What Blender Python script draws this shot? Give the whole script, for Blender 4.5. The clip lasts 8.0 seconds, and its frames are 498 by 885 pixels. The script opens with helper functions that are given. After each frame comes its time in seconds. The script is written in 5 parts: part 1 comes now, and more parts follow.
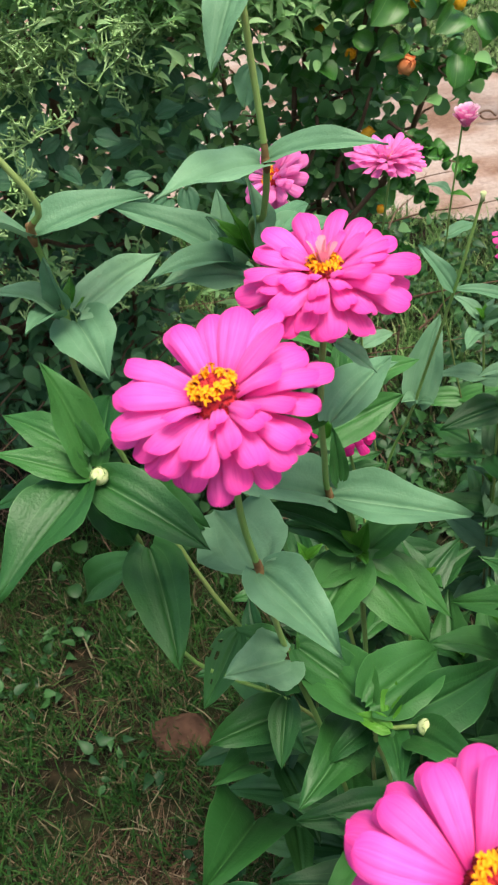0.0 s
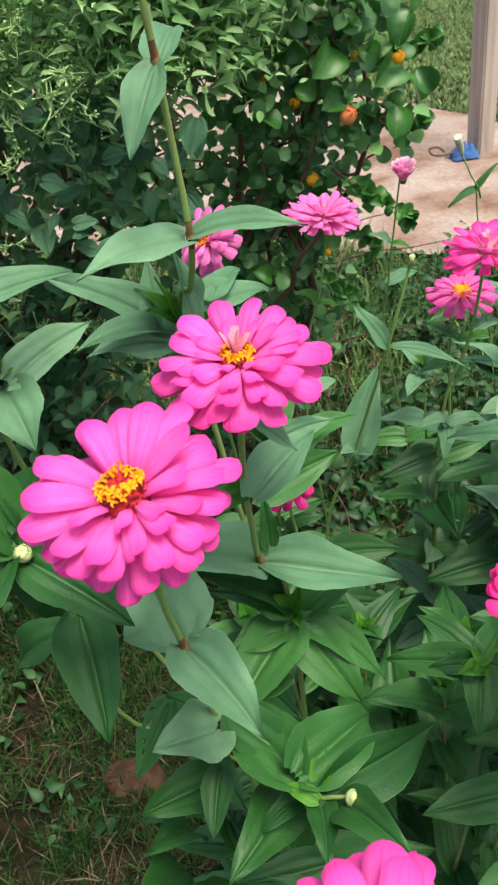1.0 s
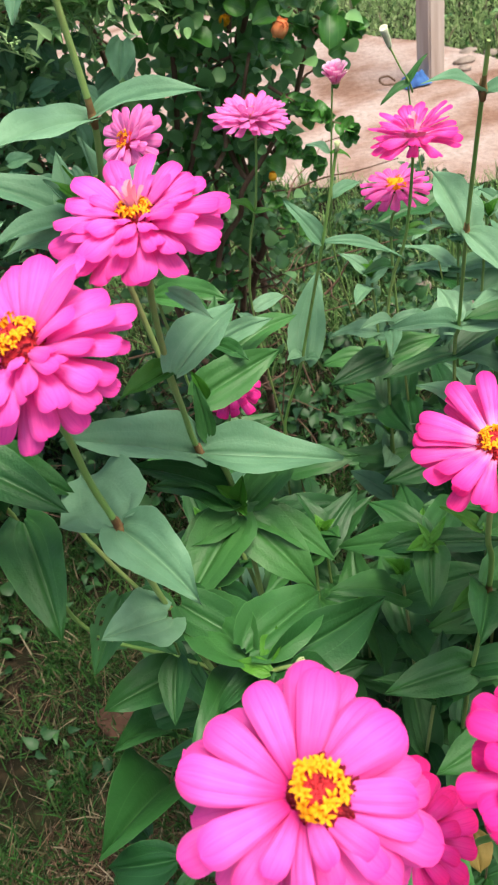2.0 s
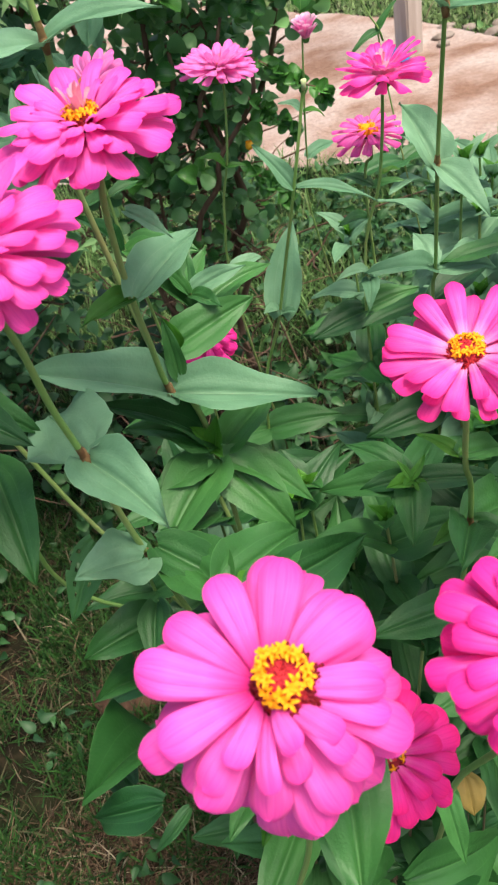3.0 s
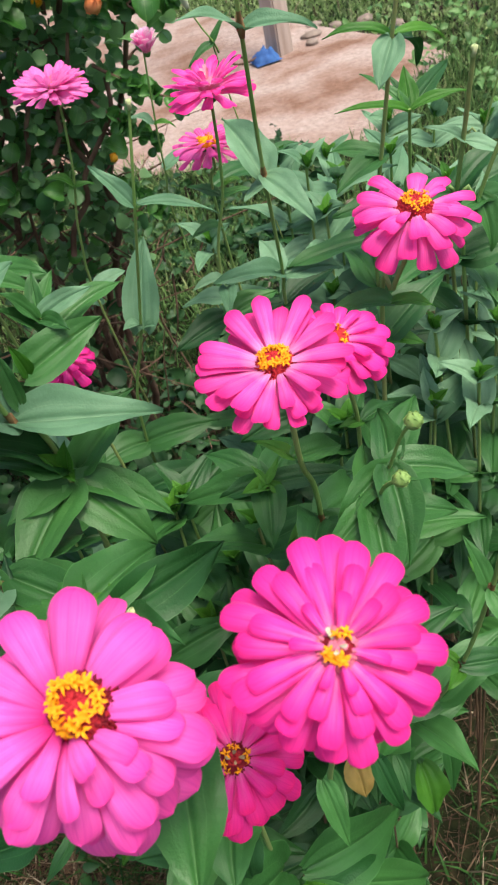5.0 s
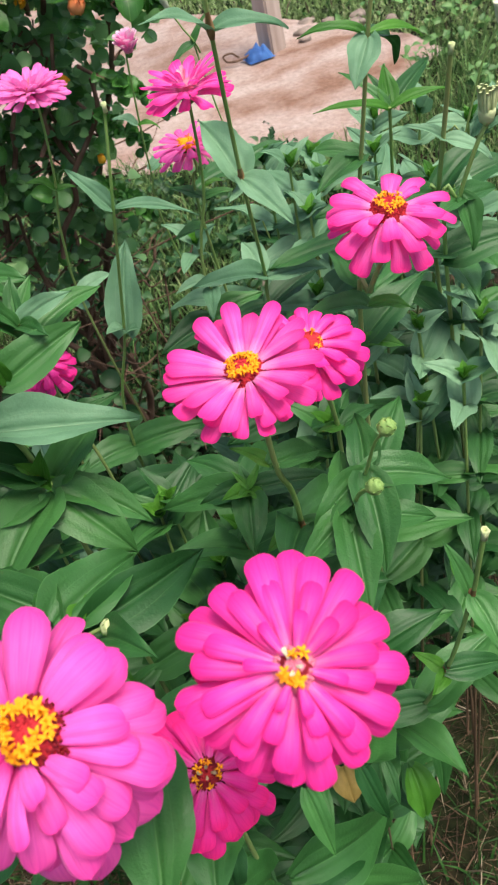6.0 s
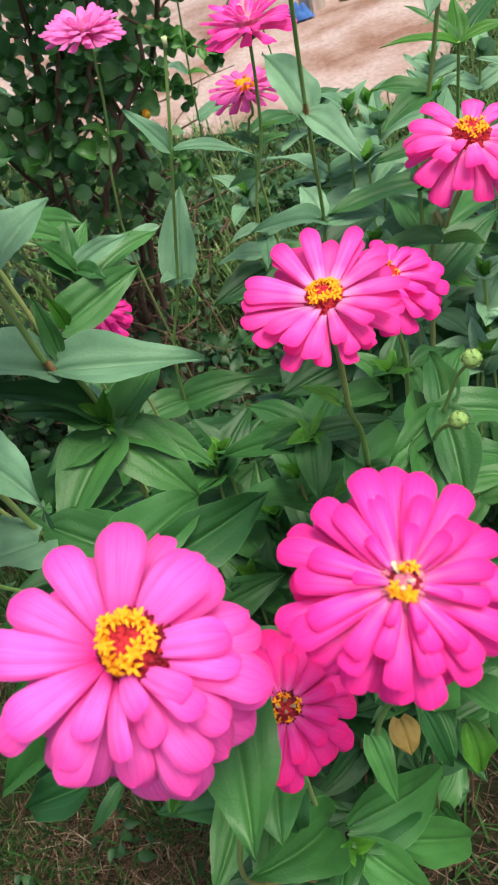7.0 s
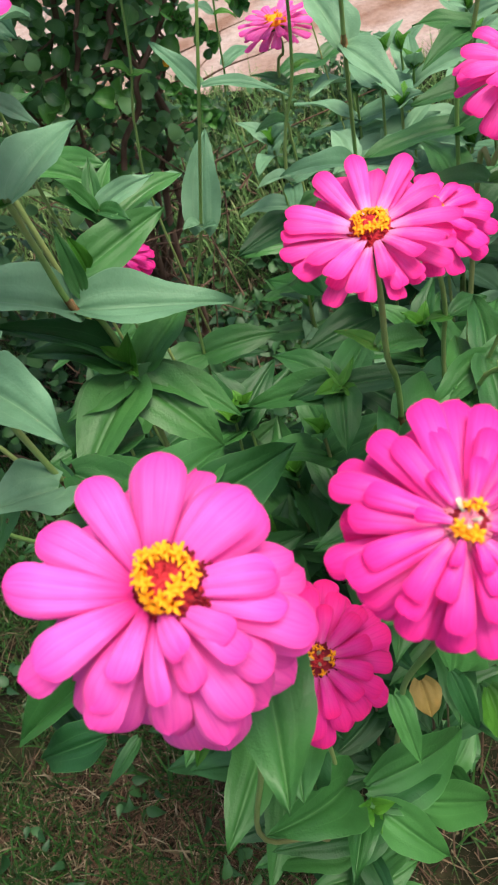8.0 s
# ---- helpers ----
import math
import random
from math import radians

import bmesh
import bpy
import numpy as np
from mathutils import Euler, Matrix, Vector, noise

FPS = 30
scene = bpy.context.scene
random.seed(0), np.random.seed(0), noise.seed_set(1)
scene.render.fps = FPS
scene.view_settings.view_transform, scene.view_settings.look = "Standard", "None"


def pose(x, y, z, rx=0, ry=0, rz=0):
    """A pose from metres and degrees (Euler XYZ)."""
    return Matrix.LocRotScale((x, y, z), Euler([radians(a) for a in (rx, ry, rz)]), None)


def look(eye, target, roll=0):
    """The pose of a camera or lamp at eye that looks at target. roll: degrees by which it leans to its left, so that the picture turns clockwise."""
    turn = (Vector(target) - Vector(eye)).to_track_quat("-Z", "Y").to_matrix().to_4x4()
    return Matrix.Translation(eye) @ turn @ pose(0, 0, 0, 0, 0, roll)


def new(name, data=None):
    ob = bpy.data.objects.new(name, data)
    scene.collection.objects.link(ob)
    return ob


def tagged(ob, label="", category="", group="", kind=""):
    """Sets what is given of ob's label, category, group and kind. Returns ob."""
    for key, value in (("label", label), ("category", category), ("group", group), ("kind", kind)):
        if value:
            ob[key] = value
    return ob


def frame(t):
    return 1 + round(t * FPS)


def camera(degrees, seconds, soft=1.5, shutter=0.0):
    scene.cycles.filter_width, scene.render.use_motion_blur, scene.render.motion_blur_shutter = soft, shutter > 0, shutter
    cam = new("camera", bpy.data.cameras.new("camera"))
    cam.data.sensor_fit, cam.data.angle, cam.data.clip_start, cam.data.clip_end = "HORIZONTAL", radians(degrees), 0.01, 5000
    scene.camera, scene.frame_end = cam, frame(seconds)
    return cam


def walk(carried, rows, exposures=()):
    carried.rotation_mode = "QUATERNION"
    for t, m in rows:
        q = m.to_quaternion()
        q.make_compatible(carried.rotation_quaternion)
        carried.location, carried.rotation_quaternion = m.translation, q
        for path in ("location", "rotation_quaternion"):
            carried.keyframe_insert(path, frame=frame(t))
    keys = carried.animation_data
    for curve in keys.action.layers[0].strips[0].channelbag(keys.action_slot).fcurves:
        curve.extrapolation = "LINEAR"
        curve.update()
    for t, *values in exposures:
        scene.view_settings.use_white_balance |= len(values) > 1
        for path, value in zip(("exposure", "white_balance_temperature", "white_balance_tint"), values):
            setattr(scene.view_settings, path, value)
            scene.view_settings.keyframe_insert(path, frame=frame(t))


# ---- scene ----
cam = camera(35.5, 8.0, soft=2.1)
cam.data.dof.use_dof, cam.data.dof.focus_distance, cam.data.dof.aperture_fstop = True, 0.36, 65.0

PATH = [
    (0, (0.069, 0.066, 1.012), (0.054, 1.639, -0.223), -10.0),
    (0.2, (0.075, 0.072, 1.017), (0.104, 1.649, -0.213), -8.3),
    (0.5, (0.077, 0.075, 1.028), (0.144, 1.694, -0.145), -7.6),
    (0.7, (0.075, 0.078, 1.027), (0.18, 1.692, -0.149), -6.6),
    (1, (0.085, 0.073, 1.026), (0.18, 1.673, -0.171), -8.1),
    (1.2, (0.087, 0.072, 1.023), (0.149, 1.645, -0.212), -8.7),
    (1.5, (0.097, 0.064, 1.005), (0.17, 1.574, -0.304), -12.0),
    (1.8, (0.096, 0.058, 1.005), (0.204, 1.579, -0.289), -11.9),
    (2, (0.098, 0.054, 0.999), (0.22, 1.577, -0.291), -12.1),
    (2.2, (0.103, 0.051, 0.992), (0.202, 1.562, -0.314), -14.2),
    (3.3, (0.1, 0.041, 0.975), (0.245, 1.544, -0.337), -14.2),
    (3.5, (0.104, 0.039, 0.976), (0.265, 1.535, -0.341), -15.0),
    (3.7, (0.104, 0.035, 0.986), (0.306, 1.534, -0.324), -14.3),
    (4, (0.115, 0.035, 0.977), (0.385, 1.501, -0.356), -13.9),
    (4.5, (0.128, 0.032, 0.976), (0.456, 1.481, -0.363), -14.4),
    (4.7, (0.129, 0.031, 0.979), (0.457, 1.478, -0.363), -14.4),
    (5.8, (0.14, 0.035, 0.978), (0.459, 1.475, -0.372), -15.2),
    (6, (0.142, 0.033, 0.977), (0.463, 1.474, -0.372), -15.4),
    (6.2, (0.141, 0.03, 0.975), (0.449, 1.454, -0.395), -15.9),
    (6.5, (0.134, 0.032, 0.968), (0.405, 1.451, -0.415), -16.7),
    (7, (0.124, 0.036, 0.966), (0.344, 1.464, -0.417), -17.5),
    (7.2, (0.118, 0.039, 0.958), (0.315, 1.47, -0.425), -17.5),
    (7.5, (0.109, 0.043, 0.958), (0.294, 1.448, -0.454), -16.3),
    (7.7, (0.111, 0.043, 0.953), (0.284, 1.438, -0.469), -17.1),
    (8, (0.115, 0.043, 0.953), (0.281, 1.427, -0.481), -17.6),
]
walk(cam, [(t, look(eye, target, roll)) for t, eye, target, roll in PATH],
     exposures=[(0.0, 1.22, 7000, 3), (1.0, 1.17, 7050, 2), (1.5, 1.30, 7000, 5), (2.0, 1.36, 6950, 6), (3.5, 1.36, 6950, 7), (4.5, 1.12, 6850, 8), (8.0, 1.20, 6800, 9)])

# ---- world and sun: bright overcast ----
world = bpy.data.worlds.new("overcast_sky")
scene.world = world
world.use_nodes = True
wn, wl = world.node_tree.nodes, world.node_tree.links
sky = wn.new("ShaderNodeTexSky")
sky.sky_type, sky.sun_disc = "NISHITA", False
sky.sun_elevation, sky.sun_rotation = radians(69), radians(142)
sky.air_density, sky.dust_density, sky.ozone_density = 1.0, 4.0, 1.0
wl.new(sky.outputs[0], wn["Background"].inputs[0])
wn["Background"].inputs[1].default_value = 0.108
sun = new("sun", bpy.data.lights.new("sun", "SUN"))
sun.data.energy, sun.data.angle, sun.data.color = 2.0, radians(26), (1.0, 0.95, 0.88)
sun.matrix_world = look((0, 0, 0), (-0.22, 0.24, -0.945))

# ---- materials ----
def material(name, rough=0.6):
    m = bpy.data.materials.new(name)
    m.use_nodes = True
    b = m.node_tree.nodes["Principled BSDF"]
    b.inputs["Roughness"].default_value = rough
    return m, m.node_tree.nodes, m.node_tree.links, b


def ramp(nodes, stops):
    r = nodes.new("ShaderNodeValToRGB")
    while len(r.color_ramp.elements) < len(stops):
        r.color_ramp.elements.new(0.5)
    for e, (p, c) in zip(r.color_ramp.elements, stops):
        e.position, e.color = p, (*c, 1)
    return r


def noise_tex(nodes, links, scale, detail=4, coord="Object", stretch=(1, 1, 1)):
    tc, mp, n = nodes.new("ShaderNodeTexCoord"), nodes.new("ShaderNodeMapping"), nodes.new("ShaderNodeTexNoise")
    mp.inputs["Scale"].default_value = stretch
    n.inputs["Scale"].default_value, n.inputs["Detail"].default_value = scale, detail
    links.new(tc.outputs[coord], mp.inputs[0])
    links.new(mp.outputs[0], n.inputs["Vector"])
    return n


def mix_color(nodes, links, fac, a, b, mode="MIX"):
    x = nodes.new("ShaderNodeMix")
    x.data_type, x.blend_type = "RGBA", mode
    for socket, v in ((x.inputs["Factor"], fac), (x.inputs["A"], a), (x.inputs["B"], b)):
        if isinstance(v, (int, float)):
            socket.default_value = v
        elif isinstance(v, tuple):
            socket.default_value = (*v, 1)
        else:
            links.new(v, socket)
    return x.outputs["Result"]


def bump(nodes, links, b, height, strength, distance=0.002):
    n = nodes.new("ShaderNodeBump")
    n.inputs["Strength"].default_value, n.inputs["Distance"].default_value = strength, distance
    links.new(height, n.inputs["Height"])
    links.new(n.outputs[0], b.inputs["Normal"])


def thin(m, nodes, links, b, color, share):
    """Lets some light through a thin leaf or petal."""
    tr, mx = nodes.new("ShaderNodeBsdfTranslucent"), nodes.new("ShaderNodeMixShader")
    links.new(color, tr.inputs[0])
    mx.inputs[0].default_value = share
    links.new(b.outputs[0], mx.inputs[1])
    links.new(tr.outputs[0], mx.inputs[2])
    links.new(mx.outputs[0], nodes["Material Output"].inputs[0])


def leaf_material(name, dark, light, vein, rough=0.5, share=0.22, spec=0.5, island=False, veins=True, sheen=0.0):
    m, n, l, b = material(name, rough)
    if island:
        rnd = n.new("ShaderNodeNewGeometry").outputs["Random Per Island"]
    else:
        rnd = n.new("ShaderNodeObjectInfo").outputs["Random"]
    col = ramp(n, [(0.0, dark), (1.0, light)])
    l.new(rnd, col.inputs[0])
    spots = noise_tex(n, l, 4.5, 7, "Object")
    patch = ramp(n, [(0.32, (0.82, 0.86, 0.80)), (0.70, (1.12, 1.08, 1.08))])
    l.new(spots.outputs[0], patch.inputs[0])
    out = mix_color(n, l, 1.0, col.outputs[0], patch.outputs[0], "MULTIPLY")
    if veins:
        uv = n.new("ShaderNodeUVMap")
        sep = n.new("ShaderNodeSeparateXYZ")
        l.new(uv.outputs[0], sep.inputs[0])
        # fine side veins that run forward from the midrib
        a = n.new("ShaderNodeMath"); a.operation = "SUBTRACT"; a.inputs[1].default_value = 0.5
        l.new(sep.outputs[0], a.inputs[0])
        c = n.new("ShaderNodeMath"); c.operation = "ABSOLUTE"; l.new(a.outputs[0], c.inputs[0])
        d = n.new("ShaderNodeMath"); d.operation = "MULTIPLY_ADD"; d.inputs[1].default_value = -0.55
        l.new(c.outputs[0], d.inputs[0]); l.new(sep.outputs[1], d.inputs[2])
        e = n.new("ShaderNodeMath"); e.operation = "MULTIPLY"; e.inputs[1].default_value = 120.0
        l.new(d.outputs[0], e.inputs[0])
        s = n.new("ShaderNodeMath"); s.operation = "SINE"; l.new(e.outputs[0], s.inputs[0])
        mid = ramp(n, [(0.0, (1, 1, 1)), (0.014, (0, 0, 0)), (0.212, (0, 0, 0)), (0.222, (0.45, 0.45, 0.45)), (0.234, (0, 0, 0)), (0.482, (0, 0, 0)), (0.497, (0.8, 0.8, 0.8))])
        l.new(c.outputs[0], mid.inputs[0])
        mg = n.new("ShaderNodeMath"); mg.operation = "MULTIPLY"; mg.inputs[1].default_value = 0.5
        l.new(mid.outputs[0], mg.inputs[0])
        out = mix_color(n, l, mg.outputs[0], out, vein)
        grain = noise_tex(n, l, 40, 3, "Object")
        h = n.new("ShaderNodeMath"); h.operation = "MULTIPLY_ADD"; h.inputs[1].default_value = 0.025
        l.new(s.outputs[0], h.inputs[0]); l.new(grain.outputs[0], h.inputs[2])
        bump(n, l, b, h.outputs[0], 0.28, 0.0010)
    else:
        grain = noise_tex(n, l, 60, 2, "Object")
        bump(n, l, b, grain.outputs[0], 0.2, 0.001)
    l.new(out, b.inputs["Base Color"])
    b.inputs["Specular IOR Level"].default_value = spec
    if sheen:
        b.inputs["Sheen Weight"].default_value, b.inputs["Sheen Roughness"].default_value = sheen, 0.5
    thin(m, n, l, b, out, share)
    return m


def petal_material(name, base, tip, edge, share=0.30, stripe=None):
    m, n, l, b = material(name, 0.72)
    uv, sep = n.new("ShaderNodeUVMap"), n.new("ShaderNodeSeparateXYZ")
    l.new(uv.outputs[0], sep.inputs[0])
    along = ramp(n, [(0.05, base), (0.40, tip), (0.70, tip), (0.98, edge)])
    l.new(sep.outputs[1], along.inputs[0])
    streak = noise_tex(n, l, 4, 3, "UV", (5, 0.35, 1))
    st = ramp(n, [(0.3, (0.90, 0.78, 0.90)), (0.7, (1.05, 1.20, 1.03))])
    l.new(streak.outputs[0], st.inputs[0])
    c = mix_color(n, l, 1.0, along.outputs[0], st.outputs[0], "MULTIPLY")
    if stripe:
        # a paler band down the middle of the petal, broken up by the fine streaks
        off = n.new("ShaderNodeMath"); off.operation = "SUBTRACT"; off.inputs[1].default_value = 0.5
        l.new(sep.outputs[0], off.inputs[0])
        far = n.new("ShaderNodeMath"); far.operation = "ABSOLUTE"; l.new(off.outputs[0], far.inputs[0])
        band = ramp(n, [(0.0, (0.75, 0.75, 0.75)), (0.10, (0.55, 0.55, 0.55)), (0.26, (0, 0, 0))])
        l.new(far.outputs[0], band.inputs[0])
        fade = ramp(n, [(0.10, (1, 1, 1)), (0.85, (0, 0, 0))])
        l.new(sep.outputs[1], fade.inputs[0])
        a = n.new("ShaderNodeMath"); a.operation = "MULTIPLY"
        l.new(band.outputs[0], a.inputs[0]); l.new(fade.outputs[0], a.inputs[1])
        d = n.new("ShaderNodeMath"); d.operation = "MULTIPLY"
        l.new(a.outputs[0], d.inputs[0]); l.new(streak.outputs[0], d.inputs[1])
        c = mix_color(n, l, d.outputs[0], c, stripe)
    hsv = n.new("ShaderNodeHueSaturation")
    mr = n.new("ShaderNodeMapRange")
    mr.inputs["To Min"].default_value, mr.inputs["To Max"].default_value = 0.88, 1.10
    l.new(n.new("ShaderNodeObjectInfo").outputs["Random"], mr.inputs["Value"])
    l.new(mr.outputs[0], hsv.inputs["Value"])
    l.new(c, hsv.inputs["Color"])
    l.new(hsv.outputs[0], b.inputs["Base Color"])
    b.inputs["Specular IOR Level"].default_value = 0.14
    b.inputs["Sheen Weight"].default_value, b.inputs["Sheen Roughness"].default_value = 0.12, 0.4
    bump(n, l, b, streak.outputs[0], 0.40, 0.0008)
    thin(m, n, l, b, hsv.outputs[0], share)
    return m


def plain_material(name, a, c, scale=30, rough=0.7, strength=0.3, dist=0.002, stretch=(1, 1, 1)):
    m, n, l, b = material(name, rough)
    b.inputs["Specular IOR Level"].default_value = 0.2
    t = noise_tex(n, l, scale, 6, "Object", stretch)
    r = ramp(n, [(0.32, a), (0.68, c)])
    l.new(t.outputs[0], r.inputs[0])
    l.new(r.outputs[0], b.inputs["Base Color"])
    bump(n, l, b, t.outputs[0], strength, dist)
    return m


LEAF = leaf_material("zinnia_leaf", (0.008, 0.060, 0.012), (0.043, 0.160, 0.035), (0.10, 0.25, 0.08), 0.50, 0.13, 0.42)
# the same zinnia leaf, paler and greyer: sky sheen painted into its colour
LEAF_SHEEN = leaf_material("sky_sheen_grey_green_leaf", (0.096, 0.228, 0.124), (0.190, 0.355, 0.212), (0.22, 0.39, 0.23), 0.58, 0.24, 0.36)
LEAF_YOUNG = leaf_material("young_leaf", (0.036, 0.155, 0.014), (0.080, 0.250, 0.026), (0.12, 0.28, 0.07), 0.48, 0.26, 0.36)
LEAF_YELLOW = leaf_material("yellowed_leaf", (0.30, 0.20, 0.05), (0.36, 0.25, 0.07), (0.4, 0.3, 0.1), 0.6, 0.2, 0.3)
SHRUB_A = leaf_material("pointed_shrub_leaf", (0.028, 0.105, 0.048), (0.165, 0.370, 0.155), (0.1, 0.2, 0.08), 0.45, 0.30, 0.4, island=True, veins=False)
SHRUB_B = leaf_material("round_shrub_leaf", (0.044, 0.150, 0.050), (0.195, 0.400, 0.145), (0.1, 0.2, 0.08), 0.42, 0.34, 0.40, island=True, veins=False)
SHRUB_B_ONE = leaf_material("round_glossy_leaf", (0.022, 0.110, 0.020), (0.080, 0.255, 0.042), (0.22, 0.42, 0.10), 0.30, 0.24, 0.50)
SHRUB_HEART = leaf_material("heart_shaped_shrub_leaf", (0.040, 0.130, 0.065), (0.125, 0.285, 0.150), (0.12, 0.26, 0.14), 0.45, 0.18, 0.4)
WEED = leaf_material("weed_leaf", (0.010, 0.046, 0.014), (0.038, 0.115, 0.032), (0.1, 0.2, 0.08), 0.5, 0.2, 0.35, island=True, veins=False)
# far weeds: the weed leaf lightened, with distant haze put into its colour
WEED_HAZY = leaf_material("haze_paled_weed_leaf", (0.050, 0.140, 0.036), (0.140, 0.290, 0.090), (0.1, 0.2, 0.08), 0.5, 0.25, 0.35, island=True, veins=False)
PALE_LEAF = leaf_material("pale_shrub_leaf", (0.17, 0.37, 0.13), (0.42, 0.64, 0.31), (0.2, 0.3, 0.1), 0.5, 0.46, 0.3, island=True, veins=False)
SPRIG = leaf_material("pale_sprig", (0.24, 0.42, 0.14), (0.44, 0.62, 0.30), (0.2, 0.3, 0.1), 0.6, 0.2, 0.3, island=True, veins=False)

PINK = petal_material("soft_pink_petal", (0.70, 0.030, 0.25), (0.93, 0.128, 0.54), (0.88, 0.062, 0.40), 0.30)
HOT = petal_material("hot_pink_petal", (0.90, 0.20, 0.55), (0.88, 0.055, 0.40), (0.84, 0.022, 0.27), 0.28, (0.94, 0.42, 0.72))
DEEP = petal_material("magenta_petal", (0.86, 0.14, 0.46), (0.88, 0.038, 0.34), (0.84, 0.018, 0.22), 0.34, (0.92, 0.26, 0.60))
SALMON = petal_material("salmon_inner_petal", (0.80, 0.22, 0.34), (0.86, 0.36, 0.46), (0.84, 0.30, 0.40), 0.25)
RAY = petal_material("bright_ray_petal", (0.92, 0.42, 0.72), (0.90, 0.095, 0.46), (0.86, 0.030, 0.28), 0.34, (0.94, 0.40, 0.72))
PALE = petal_material("pale_pink_petal", (0.84, 0.22, 0.52), (0.92, 0.26, 0.64), (0.90, 0.18, 0.54), 0.42)
MAUVE = petal_material("mauve_pink_petal", (0.90, 0.30, 0.62), (0.90, 0.17, 0.53), (0.88, 0.09, 0.43), 0.42)
BLUSH = petal_material("blush_petal", (0.86, 0.20, 0.48), (0.90, 0.26, 0.58), (0.94, 0.66, 0.80), 0.40)
FLORET = plain_material("yellow_floret", (0.76, 0.24, 0.005), (0.90, 0.37, 0.012), 300, 0.6, 0.2)
DISC = plain_material("red_disc", (0.30, 0.010, 0.018), (0.56, 0.035, 0.045), 700, 0.8, 0.9, 0.001)
BRISTLE = plain_material("dark_red_bristle", (0.11, 0.004, 0.010), (0.24, 0.012, 0.022), 400, 0.8, 0.6, 0.001)
CALYX = plain_material("green_calyx", (0.05, 0.12, 0.03), (0.10, 0.20, 0.05), 150, 0.6, 0.3, 0.001)
BUD_GREEN = plain_material("pale_green_bud", (0.13, 0.24, 0.06), (0.25, 0.38, 0.12), 220, 0.6, 0.4, 0.001)
CREAM = plain_material("cream_bud", (0.33, 0.41, 0.18), (0.52, 0.56, 0.30), 160, 0.6, 0.4, 0.001)
WITHERED = plain_material("withered_cream", (0.44, 0.46, 0.30), (0.66, 0.66, 0.50), 200, 0.7, 0.4, 0.001)
DRIED = plain_material("dried_plant", (0.36, 0.26, 0.13), (0.58, 0.47, 0.27), 120, 0.8, 0.4, 0.001)
ORANGE = plain_material("orange_petal", (0.80, 0.20, 0.06), (0.88, 0.34, 0.15), 60, 0.5, 0.2)
AMBER = plain_material("amber_petal", (0.75, 0.30, 0.01), (0.85, 0.42, 0.03), 60, 0.5, 0.2)


def stem_material():
    m, n, l, b = material("zinnia_stem", 0.55)
    t = noise_tex(n, l, 14, 3, "Object", (1, 1, 1))
    r = ramp(n, [(0.36, (0.16, 0.30, 0.070)), (0.62, (0.23, 0.30, 0.095)), (0.82, (0.24, 0.17, 0.075))])
    l.new(t.outputs[0], r.inputs[0])
    # old wood low on the plant is reddish brown
    sep = n.new("ShaderNodeSeparateXYZ")
    l.new(n.new("ShaderNodeTexCoord").outputs["Object"], sep.inputs[0])
    old = ramp(n, [(0.36, (1, 1, 1)), (0.64, (0, 0, 0))])
    l.new(sep.outputs[2], old.inputs[0])
    out = mix_color(n, l, old.outputs[0], r.outputs[0], (0.13, 0.075, 0.042))
    g = noise_tex(n, l, 900, 2, "Object", (1, 1, 0.15))
    l.new(out, b.inputs["Base Color"])
    bump(n, l, b, g.outputs[0], 0.5, 0.0006)
    return m


STEM = stem_material()
BARK = plain_material("shrub_bark", (0.075, 0.042, 0.028), (0.18, 0.11, 0.075), 60, 0.9, 0.7, 0.004, (1, 1, 0.3))
POST = plain_material("weathered_timber", (0.34, 0.26, 0.22), (0.52, 0.43, 0.38), 22, 0.85, 0.6, 0.004, (1.5, 1.5, 0.12))
BLUE = plain_material("blue_cloth", (0.018, 0.055, 0.18), (0.05, 0.14, 0.36), 25, 0.8, 0.5, 0.004)
JOINT = plain_material("red_brown_joint", (0.13, 0.055, 0.028), (0.22, 0.14, 0.06), 200, 0.6, 0.3, 0.001)
STONE = plain_material("grey_stone", (0.15, 0.115, 0.095), (0.30, 0.245, 0.21), 20, 0.9, 0.6, 0.006)
CLOD = plain_material("red_clod", (0.034, 0.017, 0.011), (0.090, 0.046, 0.030), 45, 0.95, 0.8, 0.006)


def ground_material():
    m, n, l, b = material("soil", 0.95)
    b.inputs["Specular IOR Level"].default_value = 0.08
    big, small = noise_tex(n, l, 2.2, 6), noise_tex(n, l, 38, 6)
    # soil and turf darkened well below their own colour to carry the plants' shade
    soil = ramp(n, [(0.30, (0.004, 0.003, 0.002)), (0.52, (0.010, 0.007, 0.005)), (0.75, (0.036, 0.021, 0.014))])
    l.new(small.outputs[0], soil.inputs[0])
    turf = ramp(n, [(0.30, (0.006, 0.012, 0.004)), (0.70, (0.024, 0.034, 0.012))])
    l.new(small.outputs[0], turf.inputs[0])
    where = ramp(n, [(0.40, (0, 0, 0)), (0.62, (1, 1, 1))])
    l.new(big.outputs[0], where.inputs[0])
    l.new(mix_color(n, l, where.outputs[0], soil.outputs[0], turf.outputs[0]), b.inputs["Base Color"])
    bump(n, l, b, small.outputs[0], 0.8, 0.012)
    return m


